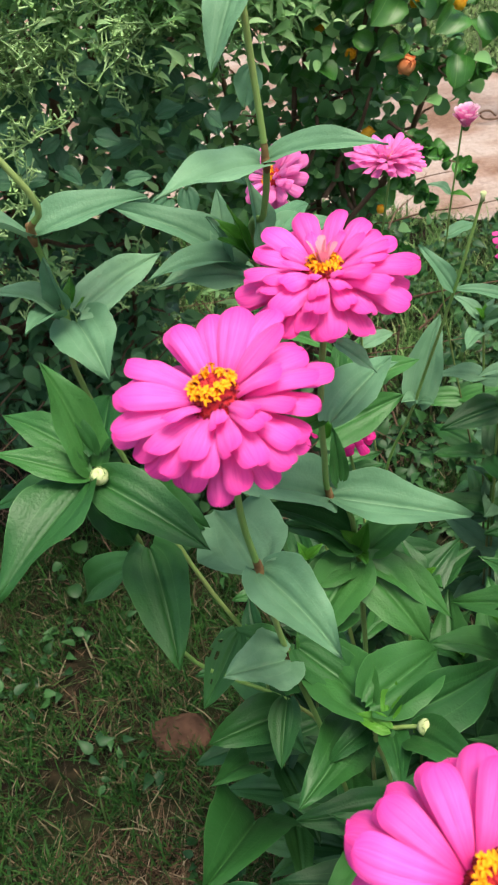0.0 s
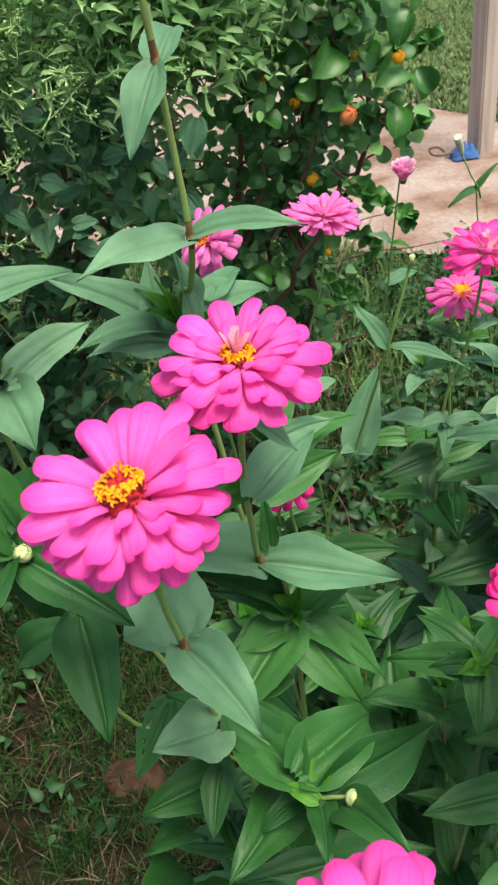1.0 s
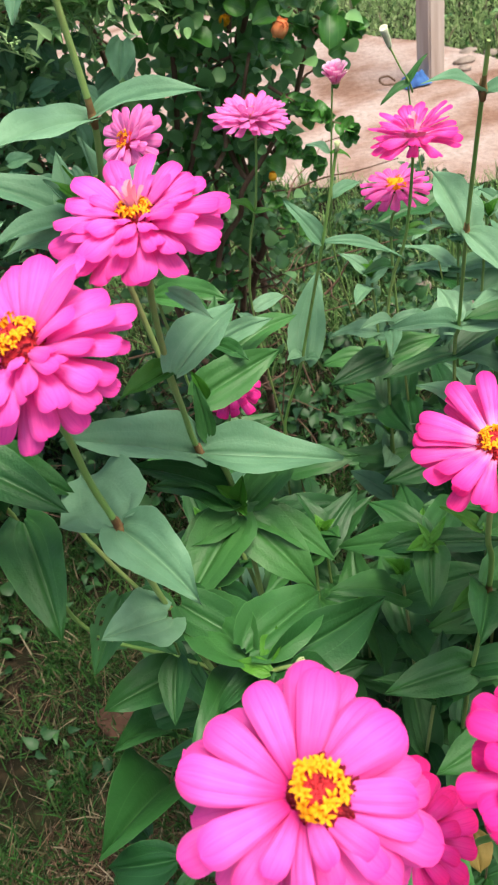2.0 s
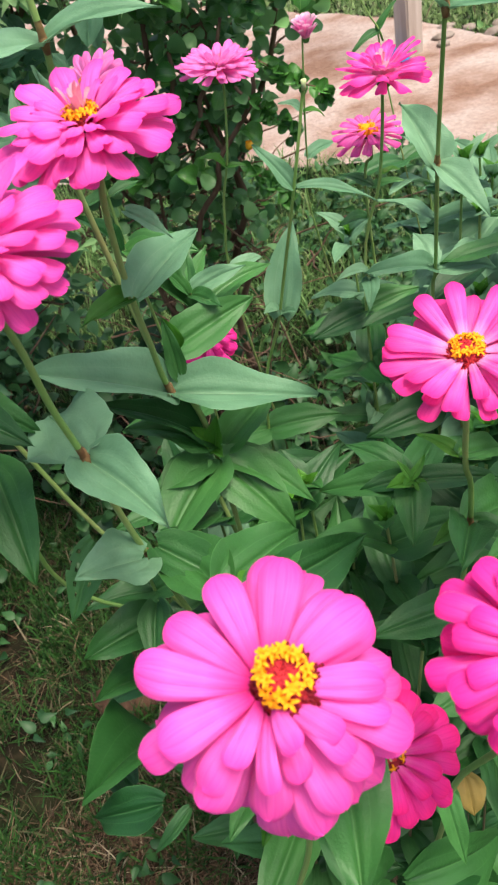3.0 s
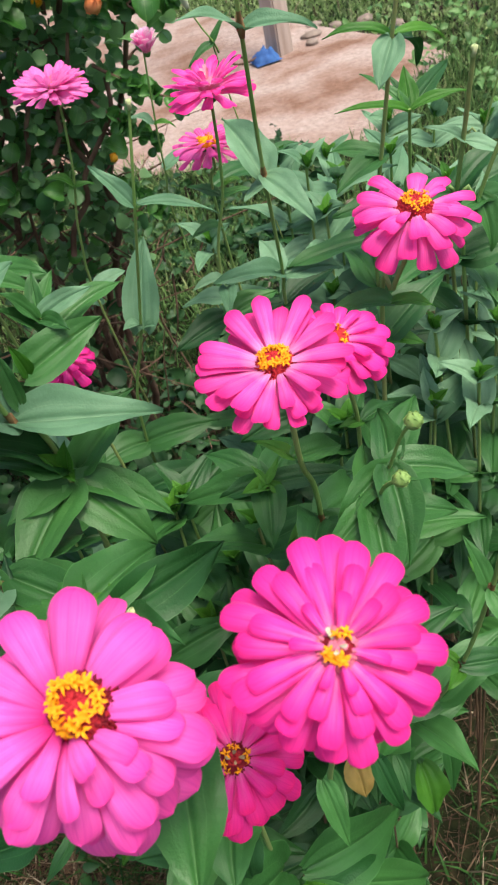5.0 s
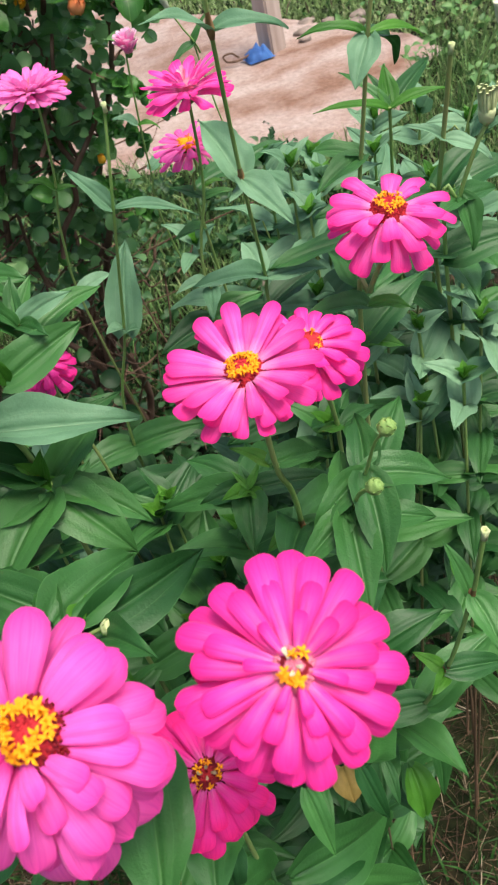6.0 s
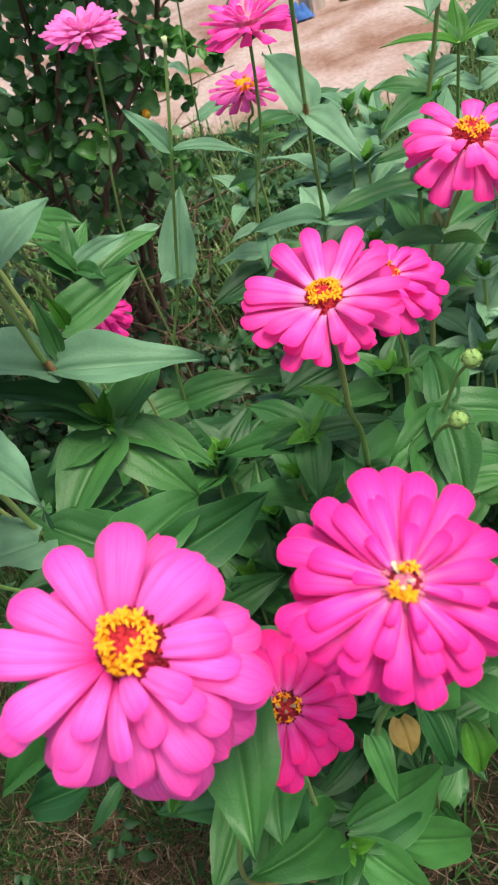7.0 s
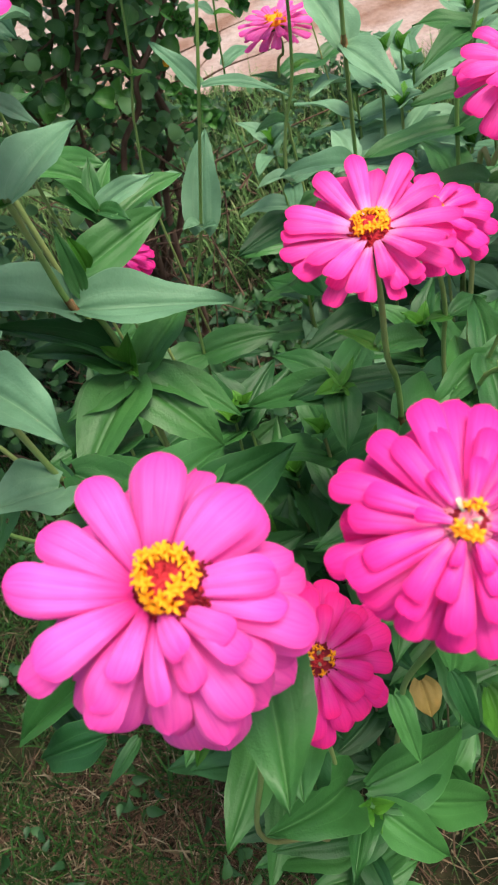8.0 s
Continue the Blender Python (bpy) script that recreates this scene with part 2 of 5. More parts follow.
def sand_material():
    m, n, l, b = material("pinkish_sand", 0.95)
    b.inputs["Specular IOR Level"].default_value = 0.15
    big, small = noise_tex(n, l, 3.4, 9, "Object", (1, 1.35, 1)), noise_tex(n, l, 60, 6)
    c1 = ramp(n, [(0.36, (0.20, 0.115, 0.082)), (0.45, (0.28, 0.190, 0.158)), (0.56, (0.345, 0.265, 0.235)), (0.72, (0.39, 0.32, 0.29))])
    l.new(big.outputs[0], c1.inputs[0])
    c2 = ramp(n, [(0.3, (0.78, 0.76, 0.74)), (0.7, (1.08, 1.08, 1.08))])
    l.new(small.outputs[0], c2.inputs[0])
    l.new(mix_color(n, l, 1.0, c1.outputs[0], c2.outputs[0], "MULTIPLY"), b.inputs["Base Color"])
    bump(n, l, b, small.outputs[0], 0.6, 0.01)
    return m


def blade_material(name, stops):
    m, n, l, b = material(name, 0.6)
    r = ramp(n, stops)
    l.new(n.new("ShaderNodeNewGeometry").outputs["Random Per Island"], r.inputs[0])
    l.new(r.outputs[0], b.inputs["Base Color"])
    b.inputs["Specular IOR Level"].default_value = 0.12
    thin(m, n, l, b, r.outputs[0], 0.2)
    return m


SHADED_SOIL, SAND = ground_material(), sand_material()
# shade is in the near blades' colour, haze in the edge and far ones
SHADED_GRASS = blade_material("grass_blades", [(0.0, (0.009, 0.036, 0.010)), (0.68, (0.038, 0.112, 0.023)), (0.82, (0.042, 0.056, 0.023)), (0.93, (0.12, 0.095, 0.055)), (1.0, (0.26, 0.21, 0.14))])
HAZY_FAR_GRASS = blade_material("hazy_far_grass_blades", [(0.0, (0.16, 0.25, 0.085)), (0.8, (0.25, 0.35, 0.14)), (1.0, (0.34, 0.37, 0.21))])
HAZY_EDGE_GRASS = blade_material("hazy_path_edge_grass", [(0.0, (0.050, 0.115, 0.032)), (0.7, (0.145, 0.265, 0.085)), (1.0, (0.25, 0.29, 0.13))])
STRAW = blade_material("dry_straw", [(0.0, (0.018, 0.012, 0.008)), (0.60, (0.105, 0.060, 0.038)), (0.90, (0.20, 0.135, 0.085)), (1.0, (0.36, 0.30, 0.21))])

# ---- building helpers ----
WORLD = {}
rng = random.Random(7)


def place(ob, parent, m):
    """Puts ob at the world pose m under parent."""
    WORLD[ob] = m
    if parent is not None:
        ob.parent = parent
        ob.matrix_parent_inverse = WORLD[parent].inverted()
    ob.matrix_basis = m
    return ob


def thing(name, at, label, category, group="", kind=""):
    return tagged(place(new(name), None, Matrix.Translation(at)), label, category, group, kind)


def mesh_of(name, verts, faces, mat, uvs=None, smooth=True):
    me = bpy.data.meshes.new(name)
    me.from_pydata(verts, [], faces)
    me.materials.append(mat)
    if uvs is not None:
        layer = me.uv_layers.new(name="UVMap")
        idx = np.empty(len(me.loops), dtype=np.int32)
        me.loops.foreach_get("vertex_index", idx)
        layer.data.foreach_set("uv", np.asarray(uvs, dtype=np.float32)[idx].ravel())
    if smooth:
        me.polygons.foreach_set("use_smooth", np.ones(len(me.polygons), dtype=bool))
    me.update()
    return me


def part(name, me, parent, m=None, label=""):
    return tagged(place(new(name, me), parent, m if m is not None else Matrix()), label)


def grid_faces(rows, cols, wrap=False):
    f = []
    for r in range(rows - 1):
        for c in range(cols if wrap else cols - 1):
            d = (c + 1) % cols
            f.append((r * cols + c, r * cols + d, (r + 1) * cols + d, (r + 1) * cols + c))
    return f


def smooth_line(pts, steps=6):
    """A Catmull-Rom line through points."""
    p = [Vector(q) for q in pts]
    p = [2 * p[0] - p[1], *p, 2 * p[-1] - p[-2]]
    out = []
    for i in range(1, len(p) - 2):
        for k in range(steps):
            t = k / steps
            a, b, c, d = p[i - 1:i + 3]
            out.append(0.5 * (2 * b + (c - a) * t + (2 * a - 5 * b + 4 * c - d) * t * t + (3 * b - a - 3 * c + d) * t ** 3))
    return out + [p[-2]]


def tube(lines, sides=8):
    """Verts and faces of round rods; lines: (points, radii)."""
    verts, faces = [], []
    for pts, radii in lines:
        n0, start = len(pts), len(verts)
        for i, q in enumerate(pts):
            d = (pts[min(i + 1, n0 - 1)] - pts[max(i - 1, 0)]).normalized()
            x = d.cross(Vector((0.31, 0.95, 0.05))).normalized()
            y = d.cross(x)
            for k in range(sides):
                a = 2 * math.pi * k / sides
                verts.append(q + radii[i] * (math.cos(a) * x + math.sin(a) * y))
        faces += [tuple(start + v for v in f) for f in grid_faces(n0, sides, True)]
        faces += [tuple(start + k for k in range(sides)), tuple(start + (n0 - 1) * sides + k for k in reversed(range(sides)))]
    return verts, faces


def rod(name, pts, radii, mat, sides=8):
    return mesh_of(name, *tube([(pts, radii)], sides), mat)


# ---- zinnia leaves ----
LEAF_U = (-1, -0.82, -0.6, -0.45, -0.3, -0.1, 0, 0.1, 0.3, 0.45, 0.6, 0.82, 1)


def leaf_width(s):
    return ((1 - s) ** 0.95 * (s + 0.06) ** 0.42) / 0.467 * (0.50 + 0.50 * min(1.0, s / 0.10) ** 0.6)


def leaf_mesh(w, arch, fold, wave, bend, seed, mat, rows=19, eaten=False):
    """A leaf of length 1 along y with its face up: clasping base, three sunken veins, pointed tip."""
    r = random.Random(seed)
    ph, tw = r.uniform(0, 6), r.uniform(-0.25, 0.25)
    verts, uvs = [], []
    for i in range(rows):
        s = (i / (rows - 1)) ** 1.15
        h = max(0.5 * w * leaf_width(s), 0.001)
        for u in LEAF_U:
            groove = math.exp(-(u / 0.09) ** 2) + 0.8 * math.exp(-((abs(u) - 0.45) / 0.09) ** 2) * (1 - s * s)
            z = arch * 4 * s * (1 - s) + fold * abs(u) * h - 0.085 * groove * w * (1 - 0.5 * s)
            z += wave * w * math.sin(9 * s + ph + (2 if u > 0 else 0)) * u * u + 0.03 * w * (0.45 - abs(abs(u) - 0.45)) + tw * u * h * s
            x = u * h * (1 + 0.035 * math.sin(13 * s + ph * 2) + 0.015 * math.sin(41 * s + ph)) + bend * s * (1 - s)
            back = -0.17 * w * abs(u) ** 1.6 * max(0.0, 1 - s / 0.13)
            verts.append((x, s + back, z))
            uvs.append((0.5 + 0.5 * u, s))
    faces = grid_faces(rows, len(LEAF_U))
    if eaten:
        gone = {(5, 2), (6, 9), (7, 9), (9, 3), (10, 9), (12, 8), (3, 10), (6, 11), (7, 11)}
        faces = [f for q, f in enumerate(faces) if (q // 12, q % 12) not in gone]
    return mesh_of("leaf", verts, faces, mat, uvs)


def leaf_pose(b, t, face, turn=0.0):
    b, t = Vector(b), Vector(t)
    y = t - b
    size = y.length
    y.normalize()
    n = Vector(face)
    n = n - n.dot(y) * y
    if n.length < 1e-3:
        n = Vector((0, -1, 0.2)) - Vector((0, -1, 0.2)).dot(y) * y
    n.normalize()
    if turn:
        n.rotate(Matrix.Rotation(radians(turn), 3, y))
    x = y.cross(n)
    m = Matrix((x, y, n)).transposed().to_4x4() @ Matrix.Diagonal((size, size, size, 1))
    m.translation = b
    return m, size


LEAF_COUNT = [0]


def leaves(plant, rows, dusty=False, face=(0, -0.40, 0.90)):
    """Leaves of a plant: base, tip, width to length, arch, turn round its own axis."""
    for b, t, w, *rest in rows:
        arch = rest[0] if rest else 0.08
        turn = rest[1] if len(rest) > 1 else 0.0
        look_of = rest[2] if len(rest) > 2 else ""
        LEAF_COUNT[0] += 1
        k = LEAF_COUNT[0]
        r = random.Random(k)
        m, size = leaf_pose(b, t, face, turn)
        mat = LEAF_YOUNG if size < 0.022 else LEAF_SHEEN if dusty else LEAF
        mat = LEAF_YELLOW if look_of == "yellowed" else LEAF_YOUNG if look_of == "young" else LEAF_SHEEN if look_of == "dusty" else mat
        me = leaf_mesh(w, arch * 0.8, r.uniform(0.28, 0.66), r.uniform(0.04, 0.11), r.uniform(-0.12, 0.12), k, mat, eaten=look_of == "eaten")
        part("leaf", me, plant, m, {"yellowed": "yellowed dying leaf", "eaten": "leaf with small holes eaten through"}.get(look_of, ""))


FILL_SHEEN = [leaf_mesh(0.40 + 0.03 * (k % 5), 0.06 + 0.02 * (k % 3), 0.15 + 0.05 * (k % 4), 0.06, 0.08 * (k % 3 - 1), 540 + k, LEAF_SHEEN) for k in range(6)]
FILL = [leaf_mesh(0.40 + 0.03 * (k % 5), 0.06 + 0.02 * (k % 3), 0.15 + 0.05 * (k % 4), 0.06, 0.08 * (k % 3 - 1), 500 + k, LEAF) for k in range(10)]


STEM_LINES = {}


def zinnia(label, stem, radii, pairs=0.0):
    """A zinnia plant: its stem runs from the top down to the soil, with leaf pairs below the height given."""
    plant = thing("zinnia_plant", stem[-1], label, "flower", "zinnias in the bed")
    line = smooth_line(stem, 6)
    n0 = len(line)
    rad = [radii[1] * 0.5 + (radii[0] - radii[1]) * 0.5 * i / n0 for i in range(n0)]
    rad = [q * 0.98 for q in rad]
    part("stem", rod("stem", line, rad, STEM, 9), plant)
    STEM_LINES[plant.name] = line, rad
    z, az, r = pairs, 0.0, random.Random(int(stem[-1][0] * 1e4 + stem[-1][1] * 1e3))
    while z > 0.22:
        p = min(line, key=lambda q: abs(q.z - z))
        for side in (0, math.pi):
            a = az + side + r.uniform(-0.3, 0.3)
            d = Vector((math.cos(a), math.sin(a), r.uniform(-0.15, 0.35))).normalized() * r.uniform(0.042, 0.060)
            m, _ = leaf_pose(p, p + d, (r.uniform(-0.55, 0.55), r.uniform(-0.7, 0.15), 0.85))
            part("leaf", r.choice(FILL), plant, m)
        az += 1.57 + r.uniform(-0.4, 0.4)
        z -= r.uniform(0.045, 0.07)
    return plant


# ---- zinnia flowers ----
def petal_width(s, blunt):
    """Half-width along a petal; blunt: where its tip begins to round off."""
    if s < blunt:
        k = s / blunt
        return 0.30 + 0.70 * (1.25 * k - 0.25 * k ** 3)
    k = (s - blunt) / (1 - blunt)
    return max(0.0, 1 - k ** 2.7) ** 0.5


PETALS = {}


def petal_mesh(mat, w, curl, cup, seed):
    """A petal of length 1 along y: narrow claw, rounded tip, rolled edges, shallow grooves."""
    key = (mat.name, w, curl, cup, seed)
    if key in PETALS:
        return PETALS[key]
    r = random.Random(seed * 31 + 5)
    blunt = (0.79 if mat in (PINK, PALE) else 0.86) + r.uniform(-0.03, 0.03)
    cup *= 0.55
    ph, notch, rows, cols = r.uniform(0, 6), r.choice((0.0, 0.02, 0.06)), 16, 11
    sway, roll = r.uniform(-0.07, 0.07), r.uniform(0.6, 1.3)
    verts, uvs = [], []
    for i in range(rows):
        s = 1 - (1 - i / (rows - 1)) ** 2.0
        h = max(0.5 * w * petal_width(s, blunt), 0.004)
        for c in range(cols):
            u = -1 + 2 * c / (cols - 1)
            z = 0.26 * curl * (s - 1.0 * s * s) + cup * u * u * h + 0.045 * w * math.cos(3 * math.pi * u) * math.sin(math.pi * s)
            z += 0.07 * w * math.sin(5 * s + ph) * u - 0.65 * roll * w * max(0.0, s - 0.70) ** 1.6 - 0.12 * roll * h * abs(u) ** 4
            verts.append((u * h * (1 - 0.10 * abs(u) ** 3 * max(0.0, 0.4 - cup)) + sway * s * s, s - notch * (1 - abs(u)) * max(0, s - 0.8) * 4, z))
            uvs.append((0.5 + 0.5 * u, s))
    PETALS[key] = mesh_of("petal", verts, grid_faces(rows, cols), mat, uvs)
    return PETALS[key]


def floret_mesh(seed):
    """A tiny disc floret: a tube that opens into five curling pointed lobes."""
    r = random.Random(seed)
    verts, faces = [], []
    for z, q in ((-1.3, 0.22), (0.0, 0.30), (0.35, 0.40)):
        verts += [(q * math.cos(1.2566 * k), q * math.sin(1.2566 * k), z) for k in range(5)]
    faces += grid_faces(3, 5, True)
    for k in range(5):
        a, i = 1.2566 * k + r.uniform(-0.25, 0.25), len(verts)
        reach, drop = r.uniform(0.85, 1.25), r.uniform(-0.35, 0.55)
        for d, w, z in ((0.20, 0.20, 0.30), (0.60, 0.27, 0.62), (0.95, 0.20, 0.50 + 0.5 * drop), (1.20, 0.04, 0.20 + drop)):
            for e in (-w, 0, w):
                verts.append((reach * d * math.cos(a) - e * math.sin(a), reach * d * math.sin(a) + e * math.cos(a), z + 0.35 * abs(e)))
        faces += [tuple(i + v for v in f) for f in grid_faces(4, 3)]
    return mesh_of("floret", verts, faces, FLORET)


FLORETS = [floret_mesh(k) for k in range(5)]


def turned(profile, sides, mat, name, rough=0.0, seed=1):
    """A lathe-turned form; profile: (radius, height) from the bottom up."""
    r = random.Random(seed)
    verts = []
    for rad, z in profile:
        for k in range(sides):
            a = 2 * math.pi * k / sides
            q = rad * (1 + r.uniform(-rough, rough))
            verts.append((q * math.cos(a), q * math.sin(a), z + rad * r.uniform(-rough, rough) * 0.5))
    faces = grid_faces(len(profile), sides, True)
    faces += [tuple(reversed(range(sides))), tuple((len(profile) - 1) * sides + k for k in range(sides))]
    return mesh_of(name, verts, faces, mat)


# for each look: petal material, then rings of (count, length, lift in degrees, width, curl, cup)
STYLES = {
    0: (PINK, ((10, 0.86, -24, 0.40, 0.9, -0.45), (12, 0.97, -15, 0.41, 0.9, -0.45), (13, 1.00, 0, 0.42, 0.9, -0.42), (13, 0.97, 15, 0.42, 0.8, -0.40), (9, 0.84, 28, 0.42, 0.7, -0.40)), 26),
    1: (PINK, ((12, 0.94, -8, 0.42, 0.9, -0.45), (13, 1.00, 0, 0.42, 0.9, -0.42), (13, 0.97, 11, 0.42, 0.8, -0.40), (12, 0.82, 24, 0.43, 0.7, -0.36), (8, 0.52, 34, 0.46, 0.8, -0.3)), 20),
    2: (PALE, ((16, 0.96, 0, 0.32, 0.9, -0.5), (16, 1.00, 9, 0.32, 0.9, -0.5), (15, 0.92, 20, 0.33, 0.8, -0.5), (13, 0.80, 34, 0.34, 0.7, -0.4), (10, 0.62, 50, 0.36, 0.6, -0.3)), 4),
    3: (BLUSH, ((9, 1.00, 52, 0.42, 0.6, 0.3), (9, 1.10, 62, 0.38, 0.5, 0.4), (7, 1.05, 74, 0.34, 0.4, 0.4)), 0),
    4: (RAY, ((12, 1.00, -2, 0.34, 0.7, -0.3), (12, 1.0, 12, 0.34, 0.6, -0.3), (10, 0.88, 28, 0.34, 0.5, -0.2), (7, 0.54, 50, 0.32, 0.3, 0.2)), 0),
    5: (RAY, ((10, 1.00, -24, 0.42, 1.1, -0.4), (10, 0.98, -8, 0.42, 1.0, -0.35), (10, 0.90, 9, 0.42, 0.9, -0.3), (4, 0.55, 14, 0.42, 0.9, -0.3)), 22),
    6: (RAY, ((16, 0.98, -1, 0.29, 0.5, -0.3), (16, 1.00, 6, 0.29, 0.4, -0.28), (12, 0.94, 14, 0.30, 0.5, -0.28)), 26),
    7: (HOT, ((14, 1.00, -10, 0.40, 1.0, -0.35), (13, 0.92, 2, 0.38, 0.9, -0.3), (10, 0.74, 14, 0.38, 0.8, -0.3)), 5),
    8: (PINK, ((13, 0.96, -46, 0.42, 0.9, -0.48), (13, 1.01, -33, 0.42, 0.9, -0.46), (13, 0.99, -17, 0.42, 0.9, -0.44), (12, 0.94, -1, 0.43, 0.9, -0.42), (10, 0.88, 14, 0.44, 0.8, -0.38)), 28),
    9: (HOT, ((15, 1.00, -18, 0.34, 0.8, -0.48), (16, 1.02, -7, 0.33, 0.7, -0.46), (14, 0.96, 4, 0.33, 0.7, -0.44), (12, 0.76, 13, 0.33, 0.7, -0.42), (7, 0.46, 28, 0.32, 0.7, -0.3)), 13),
    10: (DEEP, ((17, 1.00, -10, 0.38, 0.9, -0.42), (15, 0.95, 2, 0.38, 0.8, -0.40), (11, 0.70, 14, 0.40, 0.8, -0.35)), 8),
    12: (PALE, ((11, 1.00, -12, 0.42, 0.9, -0.4), (11, 0.96, 4, 0.42, 0.9, -0.4), (10, 0.85, 20, 0.42, 0.8, -0.4), (7, 0.6, 34, 0.42, 0.7, -0.3)), 14),
    11: (MAUVE, ((13, 1.00, -8, 0.35, 0.7, -0.3), (13, 0.98, 4, 0.35, 0.6, -0.3), (10, 0.75, 18, 0.36, 0.5, -0.2)), 10),
}


TALL = {0: 0.9, 1: 0.7, 2: 0.6, 5: 0.7, 6: 0.6, 8: 1.5, 9: 1.2}
# how much shorter the upper petals are towards the light-facing front of the head
FRONT = {8: 0.58, 0: 0.30, 1: 0.25, 9: 0.15}
# how much shorter all petals are on that side
LESS = {6: 0.10, 8: -0.30, 0: 0.07, 9: 0.09}
# and on the far side
BACK = {0: -0.06}
RISE = {0: 1.8, 8: 2.0, 6: 1.4, 5: 1.3, 9: 0.8}
# petals set off-centre round the disc
ASIDE = {8: (-0.0045, -0.0012, 0)}
# how uneven the petals sit
LOOSE = {0: 1.1, 8: 1.9, 1: 1.4, 9: 1.4}


def flower(plant, at, normal, dia, style, seed, spin=0):
    """A zinnia flower head at its disc's middle, facing along normal."""
    mat, rings, florets = STYLES[style]
    r = random.Random(seed)
    frame_m = Matrix.Translation(at) @ Vector(normal).to_track_quat("Z", "Y").to_matrix().to_4x4() @ Matrix.Rotation(radians(spin), 4, "Z") @ Matrix.Translation((0, 0, -0.062 * dia * RISE.get(style, 1.0)))
    rad = {3: 0.085, 4: 0.085, 8: 0.092, 9: 0.064, 6: 0.088, 10: 0.085, 0: 0.094, 1: 0.094}.get(style, 0.108) * dia
    depth = 0.17 * dia
    up = RISE.get(style, 1.0)
    calyx = turned([(0.02 * dia, -depth - 0.02 * dia), (rad * 0.75, -depth), (rad * 1.15, -depth * 0.55), (rad * 1.05, -depth * 0.15), (rad * 0.8, -depth * 0.1)], 14, CALYX, "flower_head", 0.05, seed)
    head = part("flower_head", calyx, plant, frame_m)
    disc = turned([(rad * 0.85, -depth * 0.50), (rad * 1.36, -depth * 0.20), (rad * 1.22, depth * 0.10 * up), (rad * 0.88, depth * 0.30 * up), (rad * 0.5, depth * 0.36 * up), (rad * 0.12, depth * 0.34 * up)], 30, BRISTLE if style in (9, 10) else SALMON if style in (2, 3, 4) else FLORET if style == 11 else DISC, "disc", 0.14, seed)
    part("disc", disc, head, frame_m, "raised red disc")
    if style in (0, 1, 5, 6, 8, 9, 10):
        tips = []
        for _ in range(190):
            az, z = r.uniform(0, 6.283), r.uniform(-0.10, 0.30)
            a = Vector((math.cos(az), math.sin(az), 0)) * rad * (1.36 - 1.3 * max(0.0, z)) * r.uniform(0.95, 1.05) + Vector((0, 0, depth * z * up))
            b = a + Vector((math.cos(az), math.sin(az), r.uniform(0.2, 1.3))).normalized() * dia * r.uniform(0.010, 0.020)
            tips.append(([a, a.lerp(b, 0.6), b], [0.010 * dia, 0.007 * dia, 0.002 * dia]))
        part("bristles", mesh_of("bristles", *tube(tips, 4), SALMON if style == 9 else DISC if style in (5, 6) else BRISTLE), head, frame_m)
        tips = []
        for _ in range(60):
            az, q = r.uniform(0, 6.283), rad * 0.55 * r.random() ** 0.5
            a = Vector((math.cos(az) * q, math.sin(az) * q, depth * 0.33 * up))
            b = a + Vector((r.gauss(0, 0.4) - math.cos(az) * 0.4, r.gauss(0, 0.4) - math.sin(az) * 0.4, 1)).normalized() * dia * r.uniform(0.007, 0.014)
            tips.append(([a, a.lerp(b, 0.6), b], [0.011 * dia, 0.008 * dia, 0.002 * dia]))
        part("bristles", mesh_of("bristles", *tube(tips, 4), SALMON if style == 9 else DISC), head, frame_m, "short bristles on the disc")
    for q, (count, length, lift, w, curl, cup) in enumerate(rings):
        size = length * (0.5 * dia - 0.5 * rad)
        off = r.uniform(0, 6.28)
        for k in range(count):
            az = off + 2 * math.pi * (k + r.uniform(-0.18, 0.18)) / count
            me = petal_mesh(mat, w, curl, cup, r.randrange(9))
            ahead = (frame_m.to_3x3() @ Vector((-math.sin(az), math.cos(az), 0))).y
            sz = size * r.uniform(0.86, 1.06) * (1 - LESS.get(style, 0.0) * max(0.0, -ahead) - BACK.get(style, 0.0) * max(0.0, ahead)) * (1 - FRONT.get(style, 0.0) * max(0.0, -ahead) * (q / max(1, len(rings) - 1)) ** 0.8)
            az += r.choice((0, 0, 0, r.uniform(-0.1, 0.1)))
            m = frame_m @ Matrix.Translation(ASIDE.get(style, (0, 0, 0))) @ Matrix.Rotation(az, 4, "Z") @ Matrix.Translation((0, rad * 0.60, depth * (0.12 - 0.62 * TALL.get(style, 1.0) * (1 - q / max(1, len(rings) - 1))))) \
                @ Matrix.Rotation(radians(lift + r.uniform(-6, 6) * (LOOSE.get(style, 1.0) if q else 0.5)), 4, "X") @ Matrix.Rotation(radians(r.uniform(-14, 14) * LOOSE.get(style, 1.0)), 4, "Y") \
                @ Matrix.Diagonal((sz * r.uniform(0.92, 1.08), sz, sz, 1))
            part("petal", me, head, m)
    for k in range(florets):
        az = 2 * math.pi * (k + r.uniform(-0.3, 0.3)) / florets if style != 9 else r.gauss(2.5, 0.75) if k > 2 else r.gauss(-0.5, 0.3)
        q = rad * (0.58 + 0.46 * r.random())
        sz = dia * r.uniform(0.021, 0.029)
        m = frame_m @ Matrix.Rotation(az, 4, "Z") @ Matrix.Translation((0, q, depth * (0.36 * up + r.uniform(0.02, 0.22) - 0.14 * (q / rad) ** 2))) \
            @ Matrix.Rotation(radians(r.uniform(-60, 0) * q / rad), 4, "X") @ Matrix.Rotation(r.uniform(0, 6), 4, "Z") @ Matrix.Diagonal((sz, sz, sz, 1))
